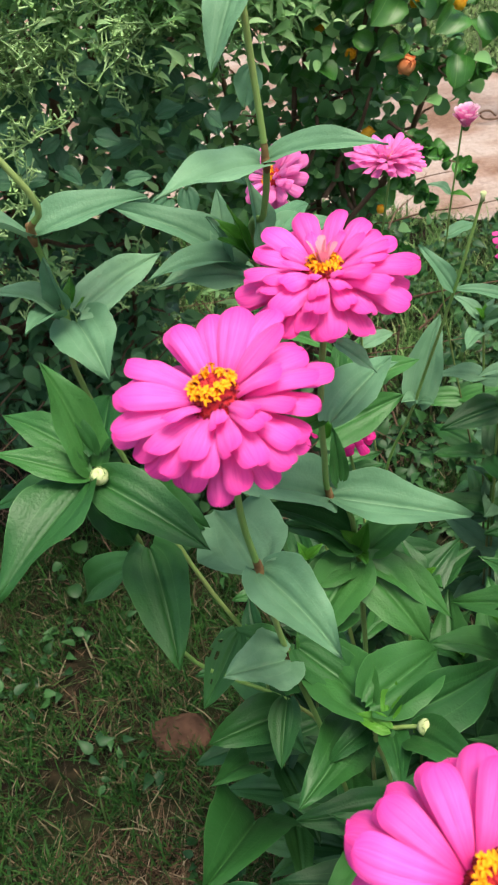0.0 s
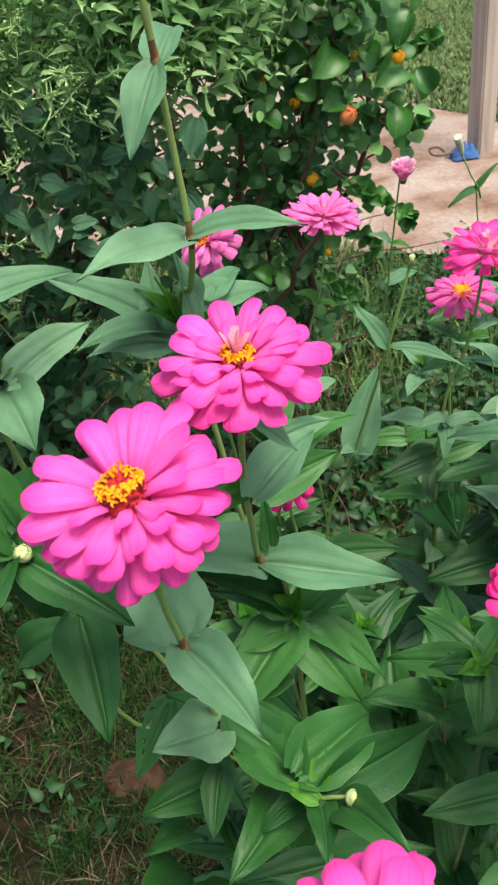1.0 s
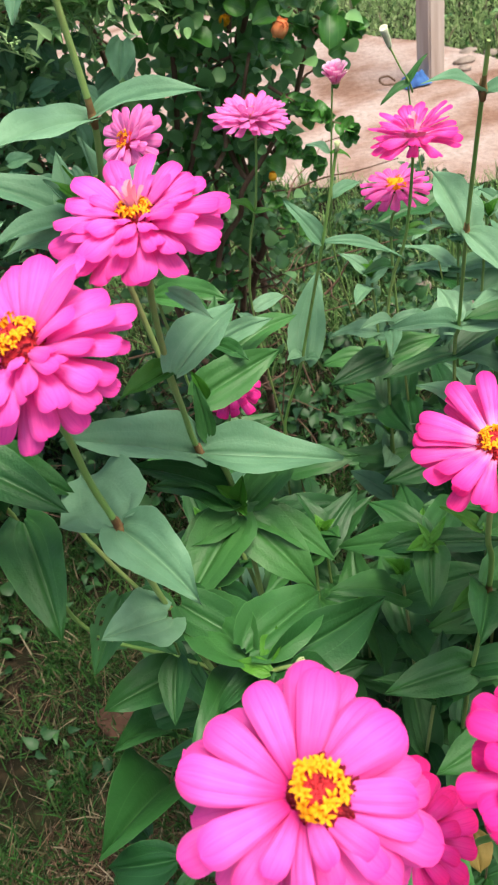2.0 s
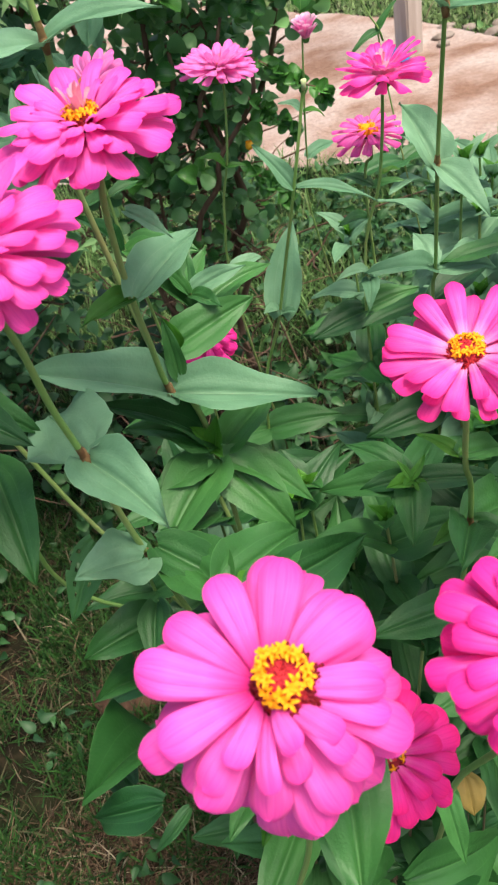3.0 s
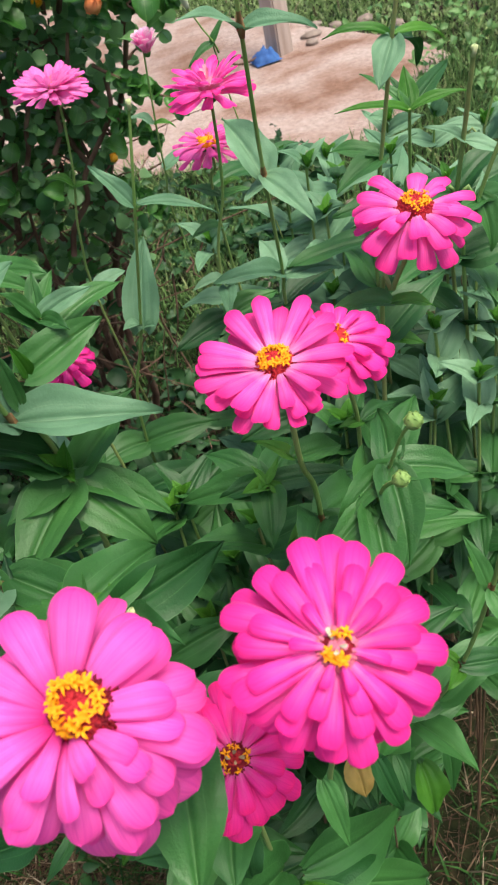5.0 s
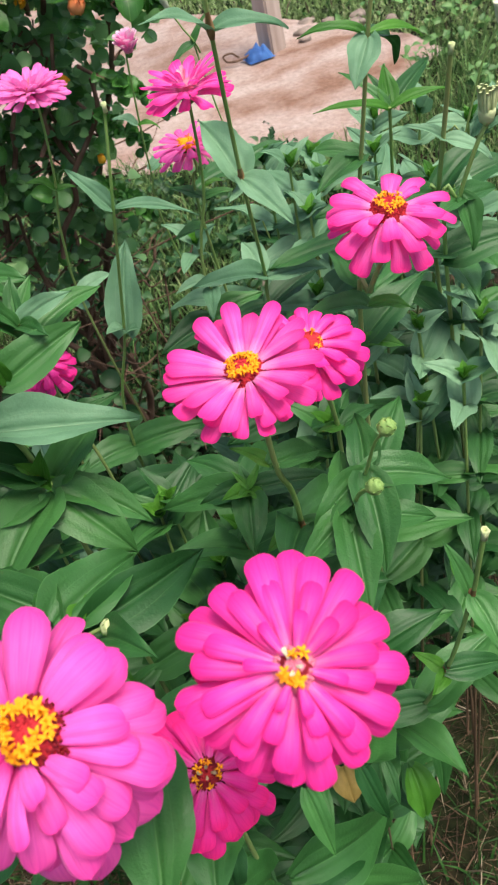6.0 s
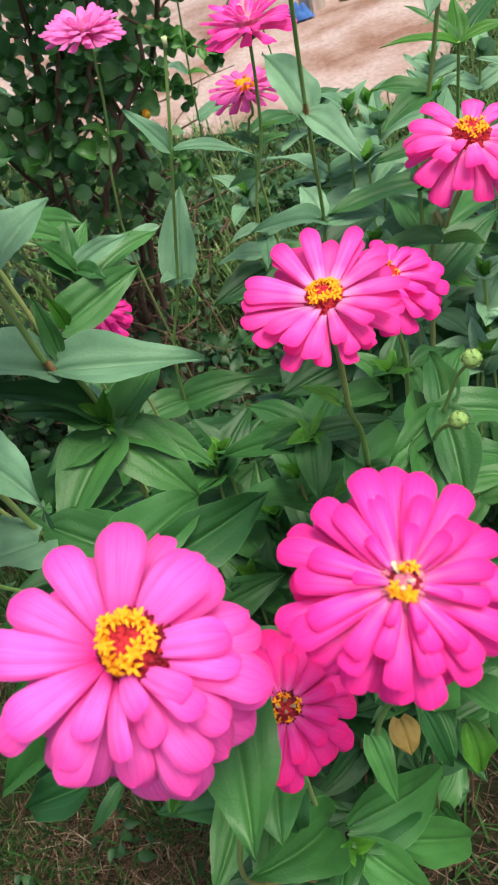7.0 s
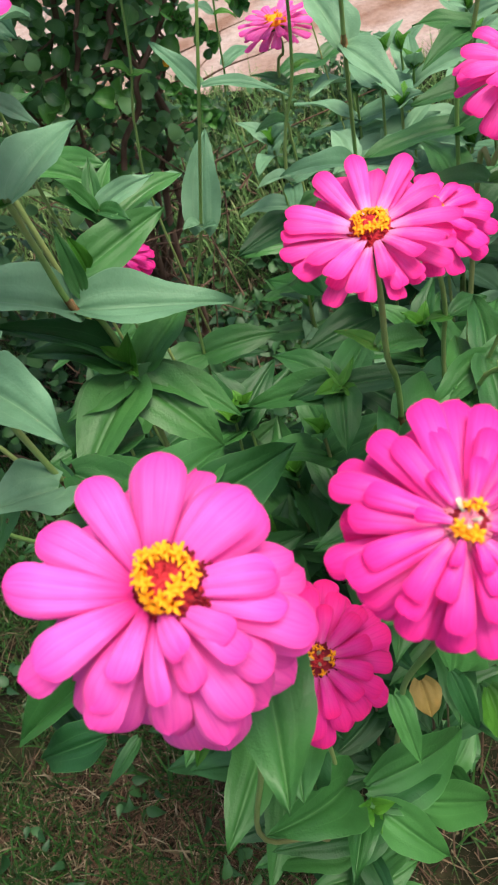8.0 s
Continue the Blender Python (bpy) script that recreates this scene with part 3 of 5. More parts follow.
        part("floret", FLORETS[k % 5], head, m)
    middle = {1: (SALMON, 8, 0.27, 74), 2: (SALMON, 4, 0.20, 70), 4: (SALMON, 5, 0.26, 66), 9: (WITHERED, 3, 0.15, 45), 10: (DRIED, 4, 0.14, 65)}.get(style)
    if middle:
        for k in range(middle[1]):
            sz = 0.5 * dia * middle[2] * r.uniform(0.8, 1.3)
            m = frame_m @ Matrix.Rotation(6.283 * k / middle[1] + r.uniform(-0.5, 0.5), 4, "Z") @ Matrix.Translation((0, rad * r.uniform(0.0, 0.4), depth * 0.30 * up)) \
                @ Matrix.Rotation(radians(middle[3] + r.uniform(-18, 18)), 4, "X") @ Matrix.Diagonal((sz, sz, sz, 1))
            part("inner_petal", petal_mesh(middle[0], 0.30, 0.6, 0.5, k % 3), head, m)
    return head


def bud(plant, at, normal, rad, mat=CREAM):
    """A closed round bud wrapped in overlapping scales."""
    m = Matrix.Translation(at) @ Vector(normal).to_track_quat("Z", "Y").to_matrix().to_4x4()
    prof = [(0.25, -1.0), (0.8, -0.75), (1.0, -0.2), (0.95, 0.3), (0.62, 0.78), (0.28, 0.95), (0.22, 0.80)]
    b = part("bud", turned([(a * rad, z * rad) for a, z in prof], 14, mat, "bud", 0.05), plant, m, "tight cream-green bud" if mat is CREAM else "small closed green bud")
    for q, count in ((0, 7), (1, 7)):
        for k in range(count):
            me = petal_mesh(CALYX if mat is CREAM else mat, 0.55, 1.0, -0.5, k % 3)
            mm = m @ Matrix.Rotation(2 * math.pi * (k + 0.5 * q) / count, 4, "Z") @ Matrix.Translation((0, rad * 0.86, -rad * (0.75 - 0.55 * q))) \
                @ Matrix.Rotation(radians(84 + 18 * q), 4, "X") @ Matrix.Diagonal((rad * 1.15, rad * 1.0, rad, 1))
            part("scale", me, b, mm)


def joint(plant, at, rad=0.0021):
    """The reddish swollen joint where a leaf pair clasps the stem, its colour running up the stem."""
    knot = part("joint", turned([(rad * 0.5, -0.004), (rad * 0.72, -0.002), (rad * 0.92, 0.0), (rad * 0.82, 0.0012), (rad * 0.55, 0.005)], 12, JOINT, "joint", 0.06), plant, Matrix.Translation(at), "red-brown stem joint")
    line, radii = STEM_LINES[plant.name]
    fine, wide = [], []
    for p, q, a, b in zip(line, line[1:], radii, radii[1:]):
        fine += [p.lerp(q, k / 8) for k in range(8)]
        wide += [a + (b - a) * k / 8 for k in range(8)]
    near = min(range(len(fine)), key=lambda k: (fine[k] - Vector(at)).length)
    run = [k for k in range(near + 1) if (fine[k] - fine[near]).length < 0.008]
    if len(run) > 2:
        part("sleeve", rod("sleeve", [fine[k] for k in run], [wide[k] * (1.03 + 0.06 * i / len(run)) for i, k in enumerate(run)], JOINT, 9), knot)


def cut_tip(plant, at):
    """The ragged, whitish end of a cut stem."""
    m = Matrix.Translation(at)
    part("cut_end", turned([(0.0012, -0.003), (0.0015, 0.0), (0.0018, 0.0020), (0.0010, 0.0022), (0.0008, 0.0005)], 9, CREAM, "cut_end", 0.25, 5), plant, m, "dry whitish cut end")


def seed_head(plant, at):
    """A dry seed head: a cup with a sheaf of pale bristles."""
    m = Matrix.Translation(at)
    cup = part("seed_cup", turned([(0.0012, -0.006), (0.0032, -0.004), (0.0042, 0.0), (0.0040, 0.002), (0.003, 0.002)], 14, CREAM, "seed_cup", 0.06), plant, m, "pale green seed cup")
    r = random.Random(3)
    for k in range(18):
        a, q = 2 * math.pi * k / 18, r.uniform(0.6, 1.0)
        d = Vector((math.cos(a), math.sin(a), 0)) * q
        pts = [Vector(at) + d * 0.0032, Vector(at) + d * 0.0042 + Vector((0, 0, 0.004)), Vector(at) + d * r.uniform(0.0042, 0.0056) + Vector((0, 0, r.uniform(0.010, 0.013)))]
        part("bristle", rod("bristle", smooth_line(pts, 3), [0.0009] * 7, CREAM, 5), cup)


def faded_bud(plant, at):
    """A withered, bell-shaped bud."""
    prof = [(0.0009, -0.006), (0.0020, -0.002), (0.0027, 0.004), (0.0024, 0.010), (0.0030, 0.013), (0.0018, 0.012)]
    m = Matrix.Translation(at) @ pose(0, 0, 0, 18, -22, 0)
    part("withered_bud", turned(prof, 10, WITHERED, "withered_bud", 0.16, 9), plant, m, "withered cream-coloured bud")

# ---- ground ----
def height(x, y):
    return 0.012 * noise.noise(Vector((x * 2.1, y * 2.1, 0))) + 0.006 * noise.noise(Vector((x * 9, y * 9, 3)))


def spread(a, fine, reach):
    """Coordinates that are close together near the bed and wide apart far off."""
    near = np.arange(-a, a, fine)
    far = a * (reach / a) ** np.linspace(0, 1, 14)
    return np.concatenate([-far[::-1], near, far])


gx, gy = spread(2.5, 0.06, 150.0), spread(3.2, 0.06, 150.0)
gverts = [(float(x), float(y) + 1.5, height(x, y + 1.5)) for y in gy for x in gx]
ground = new("ground", mesh_of("ground", gverts, grid_faces(len(gy), len(gx)), SHADED_SOIL))
tagged(ground, "reddish-brown soil with thin patchy turf", "ground", kind="structure")


def sand_near(x):
    return max(2.62 - 0.30 * x - 0.55 * max(0.0, x - 0.55), 1.93 + 0.80 * (x - 0.98)) + 0.12 * noise.noise(Vector((x * 4, 1.7, 0))) + 0.06 * noise.noise(Vector((x * 15, 4.7, 0)))


def sand_far(x):
    return 6.6 - 2.2 * x + 0.22 * noise.noise(Vector((x * 3.1, 7.7, 0))) + 0.12 * noise.noise(Vector((x * 11, 2.7, 0)))


def in_sand(x, y):
    return -6 < x < 1.9 and sand_near(x) < y < sand_far(x)


sx = np.linspace(-6, 1.72, 90)
sverts = []
for x in sx:
    a, b = sand_near(x), max(sand_far(x), sand_near(x) + 0.05)
    for k in range(40):
        y = a + (b - a) * k / 39
        sverts.append((float(x), float(y), height(x, y) + 0.010 + 0.014 * noise.noise(Vector((x * 2.6, y * 3.4, 5)))))
sand = new("sand_path", mesh_of("sand_path", sverts, grid_faces(90, 40), SAND))
tagged(sand, "bare pinkish sandy path with scuffed tracks", "path", kind="structure")


def blades(name, n0, box, tall, wide, mat, label, lean=0.6, seed=1, keep=None, kind="stuff"):
    """A sward of separate curved blades in one mesh."""
    r = np.random.RandomState(seed)
    x0, x1, y0, y1 = box
    v, f = [], []
    while n0 > 0:
        n0 -= 1
        x, y = r.uniform(x0, x1), r.uniform(y0, y1)
        rim = min(x - x0, x1 - x, y - y0, y1 - y) / (0.14 * min(x1 - x0, y1 - y0))
        if in_sand(x, y) or (keep and not keep(x, y)) or rim + 0.5 * noise.noise(Vector((x * 5, y * 5, seed))) < r.uniform(0, 1):
            continue
        h, w, a, b = tall * r.uniform(0.45, 1.25), wide * r.uniform(0.6, 1.3), r.uniform(0, 6.283), r.uniform(0, 6.283)
        k = h * lean * r.uniform(0.2, 1.6)
        dx, dy, cx, cy = math.cos(a) * k, math.sin(a) * k, math.cos(b) * w, math.sin(b) * w
        z, i = height(x, y) - 0.002, len(v)
        zz = max(h * h - k * k * 0.6, (0.25 * h) ** 2) ** 0.5
        v += [(x - cx, y - cy, z), (x + cx, y + cy, z), (x + dx * 0.35 - cx * 0.8, y + dy * 0.35 - cy * 0.8, z + zz * 0.6),
              (x + dx * 0.35 + cx * 0.8, y + dy * 0.35 + cy * 0.8, z + zz * 0.6), (x + dx, y + dy, z + zz)]
        f += [(i, i + 1, i + 3, i + 2), (i + 2, i + 3, i + 4)]
    ob = new(name, mesh_of(name, v, f, mat, smooth=False))
    return tagged(ob, label, "grass", kind=kind)


def thinning(x, y):
    """Fades a sward out round the bed."""
    return rng.random() < math.exp(-((x - 0.1) ** 2 + (y - 1.2) ** 2) / 2.2)


def patchy(x, y):
    return thinning(x, y) and noise.noise(Vector((x * 3.3, y * 3.3, 2))) + 0.6 * noise.noise(Vector((x * 11, y * 11, 6))) > rng.uniform(-0.45, 0.30)


def tufts(x, y):
    return noise.noise(Vector((x * 13, y * 13, 8))) > rng.uniform(-0.25, 0.45) + max(0.0, 0.62 - y) * 0.9


blades("grass", 110000, (-1.6, 1.6, -0.5, 1.8), 0.045, 0.0014, SHADED_GRASS, "short patchy grass, green mixed with dry blades", 0.9, 2, patchy)
blades("grass", 90000, (-0.65, 0.55, 0.2, 1.25), 0.040, 0.0013, SHADED_GRASS, "short tufted grass between the plants", 0.9, 12, tufts)
blades("dry_grass", 10000, (-0.30, 0.10, 0.0, 0.58), 0.032, 0.0010, STRAW, "thick reddish-brown straw litter at the bed edge", 2.0, 14)
blades("dry_grass", 11000, (-0.65, 0.6, 0.15, 1.0), 0.030, 0.0008, STRAW, "short dry straw matted between the tufts", 2.0, 13, lambda x, y: rng.random() < (0.85 if y < 0.52 else 0.35))
blades("dry_grass", 8000, (-1.6, 1.6, -0.5, 1.7), 0.045, 0.0009, STRAW, "matted dry straw lying over the soil", 2.4, 3, thinning)
blades("grass", 26000, (-1.2, 1.9, 1.35, 2.75), 0.085, 0.0020, HAZY_EDGE_GRASS, "taller grass along the edge of the sandy path", 0.7, 4)
blades("grass", 30000, (-7, 7, -5, 7), 0.07, 0.0045, SHADED_GRASS, "thin grass spread over the open ground", 0.8, 6, lambda x, y: (x - 0.1) ** 2 + (y - 1.2) ** 2 > 1.2)
blades("grass", 150000, (0.3, 4.2, 2.2, 8.0), 0.026, 0.0045, HAZY_FAR_GRASS, "green grass beyond the sandy path", 0.7, 5, lambda x, y: y > sand_far(x) - 0.1 or x > 1.55)


# ---- leafy masses ----
def leaf_shape(round_leaf):
    """Outline rows of a small leaf of length 1: offsets across, along, up."""
    if round_leaf:
        w = ((0, 0.0), (0.20, 0.08), (0.38, 0.28), (0.46, 0.54), (0.40, 0.79), (0.23, 0.94), (0.02, 1.0))
    else:
        w = ((0.02, 0.0), (0.19, 0.07), (0.27, 0.22), (0.25, 0.40), (0.17, 0.60), (0.07, 0.82), (0.005, 1.0))
    v = []
    for h, s in w:
        mid = 0.40 * s * (1 - s)
        v += [(-h, s, 0.42 * h + mid), (0, s, mid), (h, s, 0.42 * h + mid)]
    return np.array(v), grid_faces(len(w), 3)


def leaf_cloud(points, shape, sizes, mat, name, seed, droop=0.5, aim=(0, -0.6, 0.8), slim=1.0):
    """Many small leaves in one mesh."""
    r = np.random.RandomState(seed)
    base, faces = leaf_shape(shape)
    base = base * (slim, 1, 1)
    v, f = [], []
    for p in points:
        s = r.uniform(*sizes)
        y = Vector((r.normal(), r.normal() - 0.3, r.normal() * 0.5 - droop)).normalized()
        n = Vector((aim[0] + r.normal() * 0.55, aim[1] + r.normal() * 0.45, aim[2] + r.normal() * 0.45))
        n = (n - n.dot(y) * y).normalized()
        m = np.array(Matrix((y.cross(n), y, n)))
        i = len(v)
        v += [tuple(q) for q in (base * s) @ m + np.array(p)]
        f += [tuple(i + k for k in q) for q in faces]
    return mesh_of(name, v, f, mat)


def limb(a, b, wander, seed, steps=7):
    r = random.Random(seed)
    a, b = Vector(a), Vector(b)
    pts = [a.lerp(b, k / steps) + Vector((r.uniform(-1, 1), r.uniform(-1, 1), r.uniform(-0.3, 0.3))) * (wander if 0 < k else 0) for k in range(steps + 1)]
    return smooth_line(pts, 3)


def taper(line, a, b):
    return [a + (b - a) * i / (len(line) - 1) for i in range(len(line))]


def shrub(name, label, base, limbs, twig, mat_bark, seed):
    """The woody frame of a shrub; returns the thing and points along its twigs."""
    sh = thing(name, base, label, "shrub")
    r = random.Random(seed)
    spots = []
    for q, (tip, rad) in enumerate(limbs):
        line = limb(Vector(base) + Vector((r.uniform(-0.05, 0.05), r.uniform(-0.05, 0.05), 0)), tip, 0.035, seed + q)
        lines = [(line, taper(line, rad, rad * 0.35))]
        for i in range(5, len(line), 2):
            for _ in range(2):
                d = Vector((r.uniform(-1, 1), r.uniform(-1, 0.8), r.uniform(-0.3, 0.9))).normalized() * r.uniform(*twig)
                tw = limb(line[i], line[i] + d, 0.012, r.randrange(9999), 4)
                lines.append((tw, taper(tw, rad * 0.3, 0.0010)))
                spots += tw[3:]
        spots += line[9:]
        v, f = tube(lines, 6)
        part("branch", mesh_of("branch", v, f, mat_bark), sh)
    return sh, spots


# round-leaved shrub with orange blooms
round_shrub, spots = shrub("shrub", "round-leaved glossy shrub with orange blooms", (0.20, 1.22, 0), [
    ((0.34, 0.97, 0.86), 0.007), ((0.27, 0.95, 0.95), 0.007), ((0.16, 1.00, 0.90), 0.007), ((0.34, 1.02, 1.02), 0.007),
    ((0.22, 1.10, 1.12), 0.007), ((0.08, 1.12, 1.08), 0.007), ((0.12, 1.00, 0.70), 0.006), ((0.26, 1.02, 0.70), 0.006), ((0.18, 1.02, 0.60), 0.006), ((0.05, 1.2, 0.85), 0.006)],
    (0.04, 0.09), BARK, 40)
r2 = random.Random(12)
pts = []
for s in spots:
    for _ in range(3 if s.z > 0.82 else 2):
        q = s + Vector((r2.gauss(0, 0.022), r2.gauss(0, 0.022), r2.gauss(0, 0.022)))
        if q.z > 0.40 + 0.3 * r2.random() and q.x < 0.31 + 0.30 * (q.z - 0.62) + 0.03 * r2.random():
            pts.append(q)
near = sorted(pts, key=lambda q: q.y)
part("crown", leaf_cloud(pts, True, (0.012, 0.024), SHRUB_B, "crown", 6), round_shrub, None, "dense small round dark green leaves")
for mesh_seed in range(5):
    base, faces = leaf_shape(True)
    me = mesh_of("round_leaf", [tuple(q * (1, 1, 0.6 + 0.5 * mesh_seed)) for q in base], faces, SHRUB_B_ONE, [(0.5 + q[0], q[1]) for q in base])
    for k in range(mesh_seed, 260, 5):
        q = near[k * len(near) // 300]
        d = Vector((r2.uniform(-1, 1), r2.uniform(-0.6, 0.1), r2.uniform(-0.9, 0.5))).normalized() * r2.uniform(0.016, 0.029)
        m, _ = leaf_pose(q, q + d, (r2.uniform(-0.9, 0.9), -0.75, r2.uniform(0.1, 1.0)))
        part("leaf", me, round_shrub, m)
# the larger leaves at the shrub's near tip, and its blooms
BIG = [((0.275, 0.93, 0.863), (0.246, 0.90, 0.838)), ((0.337, 0.92, 0.841), (0.307, 0.89, 0.825)), ((0.343, 0.92, 0.854), (0.358, 0.93, 0.888)),
       ((0.360, 0.91, 0.834), (0.378, 0.90, 0.809)), ((0.339, 0.91, 0.800), (0.330, 0.89, 0.768)), ((0.354, 0.92, 0.828), (0.366, 0.92, 0.793)),
       ((0.284, 0.93, 0.807), (0.255, 0.91, 0.807)), ((0.280, 0.92, 0.784), (0.301, 0.91, 0.771)), ((0.311, 0.93, 0.860), (0.316, 0.91, 0.838)),
       ((0.238, 0.94, 0.826), (0.260, 0.93, 0.814)), ((0.325, 0.94, 0.867), (0.307, 0.92, 0.846)), ((0.230, 0.95, 0.848), (0.252, 0.96, 0.864))]
base, faces = leaf_shape(True)
me = mesh_of("broad_leaf", [(q[0] * 0.94, q[1], q[2] + 1.1 * abs(q[0]) ** 1.6) for q in base], faces, SHRUB_B_ONE, [(0.5 + q[0], q[1]) for q in base])
for a, b in BIG:
    a, b = Vector(a), Vector(b)
    m, _ = leaf_pose(a, a + (b - a) * 0.88, (r2.uniform(-0.5, 0.6), -0.8, r2.uniform(0.2, 0.9)))
    part("leaf", me, round_shrub, m)

for a, b in (((0.27, 0.93, 0.74), (0.345, 0.87, 0.685)), ((0.28, 0.95, 0.80), (0.375, 0.92, 0.775)), ((0.26, 0.95, 0.70), (0.315, 0.91, 0.640)),
             ((0.29, 0.96, 0.84), (0.395, 0.95, 0.850)), ((0.25, 0.95, 0.62), (0.300, 0.92, 0.560))):
    twig = limb(a, b, 0.006, 17, 6)
    part("branch", rod("branch", twig, taper(twig, 0.0022, 0.0008), BARK, 6), round_shrub)
    for k, q in enumerate(twig[4:]):
        for side in (-1, 1):
            d = Vector((0.4 * side + r2.uniform(-0.3, 0.5), r2.uniform(-0.6, 0.2), r2.uniform(-0.8, 0.6))).normalized() * r2.uniform(0.011, 0.017)
            m, _ = leaf_pose(q, q + d, (r2.uniform(-0.5, 0.5), -0.8, 0.5))
            part("leaf", me, round_shrub, m)


# bare brown stems that show between its leaves
for a, b, rad in (((0.185, 1.02, 0.50), (0.290, 0.945, 0.720), 0.0042), ((0.170, 1.02, 0.60), (0.200, 0.950, 0.760), 0.0036), ((0.205, 1.00, 0.64), (0.262, 0.940, 0.770), 0.0032),
                  ((0.245, 0.98, 0.79), (0.292, 0.935, 0.905), 0.0030), ((0.165, 0.97, 0.86), (0.195, 0.935, 0.930), 0.0034), ((0.150, 0.97, 0.86), (0.162, 0.935, 0.935), 0.0034)):
    line = limb(a, b, 0.008, int(a[0] * 1e4), 6)
    part("branch", rod("branch", line, taper(line, rad, rad * 0.6), BARK, 7), round_shrub)


def bloom(at, size, mat, tilt, label):
    """A half-closed bloom of overlapping petals, like a small cup."""
    m = Matrix.Translation(at) @ pose(0, 0, 0, *tilt)
    cup = part("bloom", turned([(0.15 * size, -0.45 * size), (0.42 * size, -0.25 * size), (0.46 * size, 0.1 * size), (0.28 * size, 0.42 * size), (0.05 * size, 0.5 * size)], 12, mat, "bloom", 0.05), round_shrub, m, label)
    for k in range(5):
        mm = m @ Matrix.Rotation(1.257 * k, 4, "Z") @ Matrix.Translation((0, 0.40 * size, -0.35 * size)) @ Matrix.Rotation(radians(110), 4, "X") @ Matrix.Diagonal((size, size * 0.92, size, 1))
        part("petal", petal_mesh(mat, 0.62, 1.0, -0.4, k % 3), cup, mm)


bloom((0.285, 0.905, 0.799), 0.019, ORANGE, (35, 20, 0), "coral-orange half-open bloom")
for k, at in enumerate([(0.298, 0.92, 0.852), (0.337, 0.90, 0.848), (0.253, 0.96, 0.72), (0.223, 0.96, 0.833), (0.239, 0.96, 0.806), (0.21, 0.98, 0.834), (0.27, 0.98, 0.62)]):
    bloom(at, 0.011 + 0.002 * (k % 3), AMBER, (60 - 37 * (k % 4), 25 * (k % 3), 0), "amber-yellow faded bloom")

# pointed-leaved shrub, dark inside, with pale feathery sprigs
dark_shrub, spots = shrub("shrub", "dark pointed-leaved shrub with pale feathery sprigs", (-0.28, 1.45, 0), [
    ((-0.10, 1.02, 0.92), 0.014), ((-0.25, 1.00, 0.85), 0.014), ((-0.42, 1.05, 0.95), 0.014), ((0.02, 1.05, 0.98), 0.013), ((0.08, 1.12, 0.85), 0.012),
    ((-0.02, 1.08, 0.70), 0.012), ((-0.18, 1.08, 0.66), 0.012), ((-0.35, 1.06, 0.66), 0.012), ((-0.55, 1.15, 0.75), 0.014), ((-0.12, 1.2, 1.2), 0.015),
    ((-0.40, 1.25, 1.22), 0.015), ((0.04, 1.25, 1.15), 0.014), ((-0.62, 1.2, 1.05), 0.014), ((-0.25, 1.15, 0.45), 0.010), ((-0.05, 1.15, 0.48), 0.010), ((-0.45, 1.15, 0.48), 0.010)],
    (0.06, 0.16), BARK, 80)
r3 = random.Random(21)
pts = []
for s in spots:
    for _ in range(3):
        q = s + Vector((r3.gauss(0, 0.03), r3.gauss(0, 0.03), r3.gauss(0, 0.03)))
        if q.z > 0.70 or (q.z > 0.16 and r3.random() < 0.5):
            pts.append(q)
part("crown", leaf_cloud(pts, False, (0.020, 0.044), SHRUB_A, "crown", 9, 0.55, (0, -0.7, 0.6)), dark_shrub, None, "loose pointed dark green leaves")


# single heart-shaped leaves hanging on its near side
HEART = [leaf_mesh(0.66 + 0.07 * k, 0.05, 0.25, 0.06, 0.05 * (k - 1), 700 + k, SHRUB_HEART) for k in range(3)]
r6 = random.Random(64)
for k in range(110):
    a = Vector((r6.uniform(-0.34, 0.13), r6.uniform(0.88, 0.96), r6.uniform(0.71, 0.86)))
    d = Vector((r6.gauss(0, 0.5), r6.uniform(-0.6, 0.0), r6.uniform(-1.0, 0.1))).normalized() * r6.uniform(0.020, 0.036)
    m, _ = leaf_pose(a, a + d, (r6.gauss(0, 0.5), -0.7, r6.uniform(0.3, 1.1)))
    part("leaf", HEART[k % 3], dark_shrub, m)


def sprig_cloud(centres, name, seed):
    """Fine forked stalks with tiny buds, like spent flower sprays."""
    r = random.Random(seed)
    lines = []
    for c in centres:
        a = Vector(c)
        for _ in range(9):
            d = Vector((r.gauss(0, 1), r.gauss(-0.4, 0.8), r.gauss(0.3, 0.8))).normalized() * r.uniform(0.028, 0.065)
            ln = limb(a, a + d, 0.004, r.randrange(9999), 3)
            lines.append((ln, taper(ln, 0.0010, 0.0005)))
            for i in (2, 4, 5, 6, 7, 8, 9):
                e = ln[min(i, len(ln) - 1)]
                for _ in range(1 + i % 2):
                    f2 = e + Vector((r.gauss(0, 1), r.gauss(0, 1), r.gauss(0.3, 1))).normalized() * r.uniform(0.007, 0.015)
                    lines.append(([e, e.lerp(f2, 0.6), f2], [0.0006, 0.0009, 0.0016]))
    return mesh_of(name, *tube(lines, 4), SPRIG)


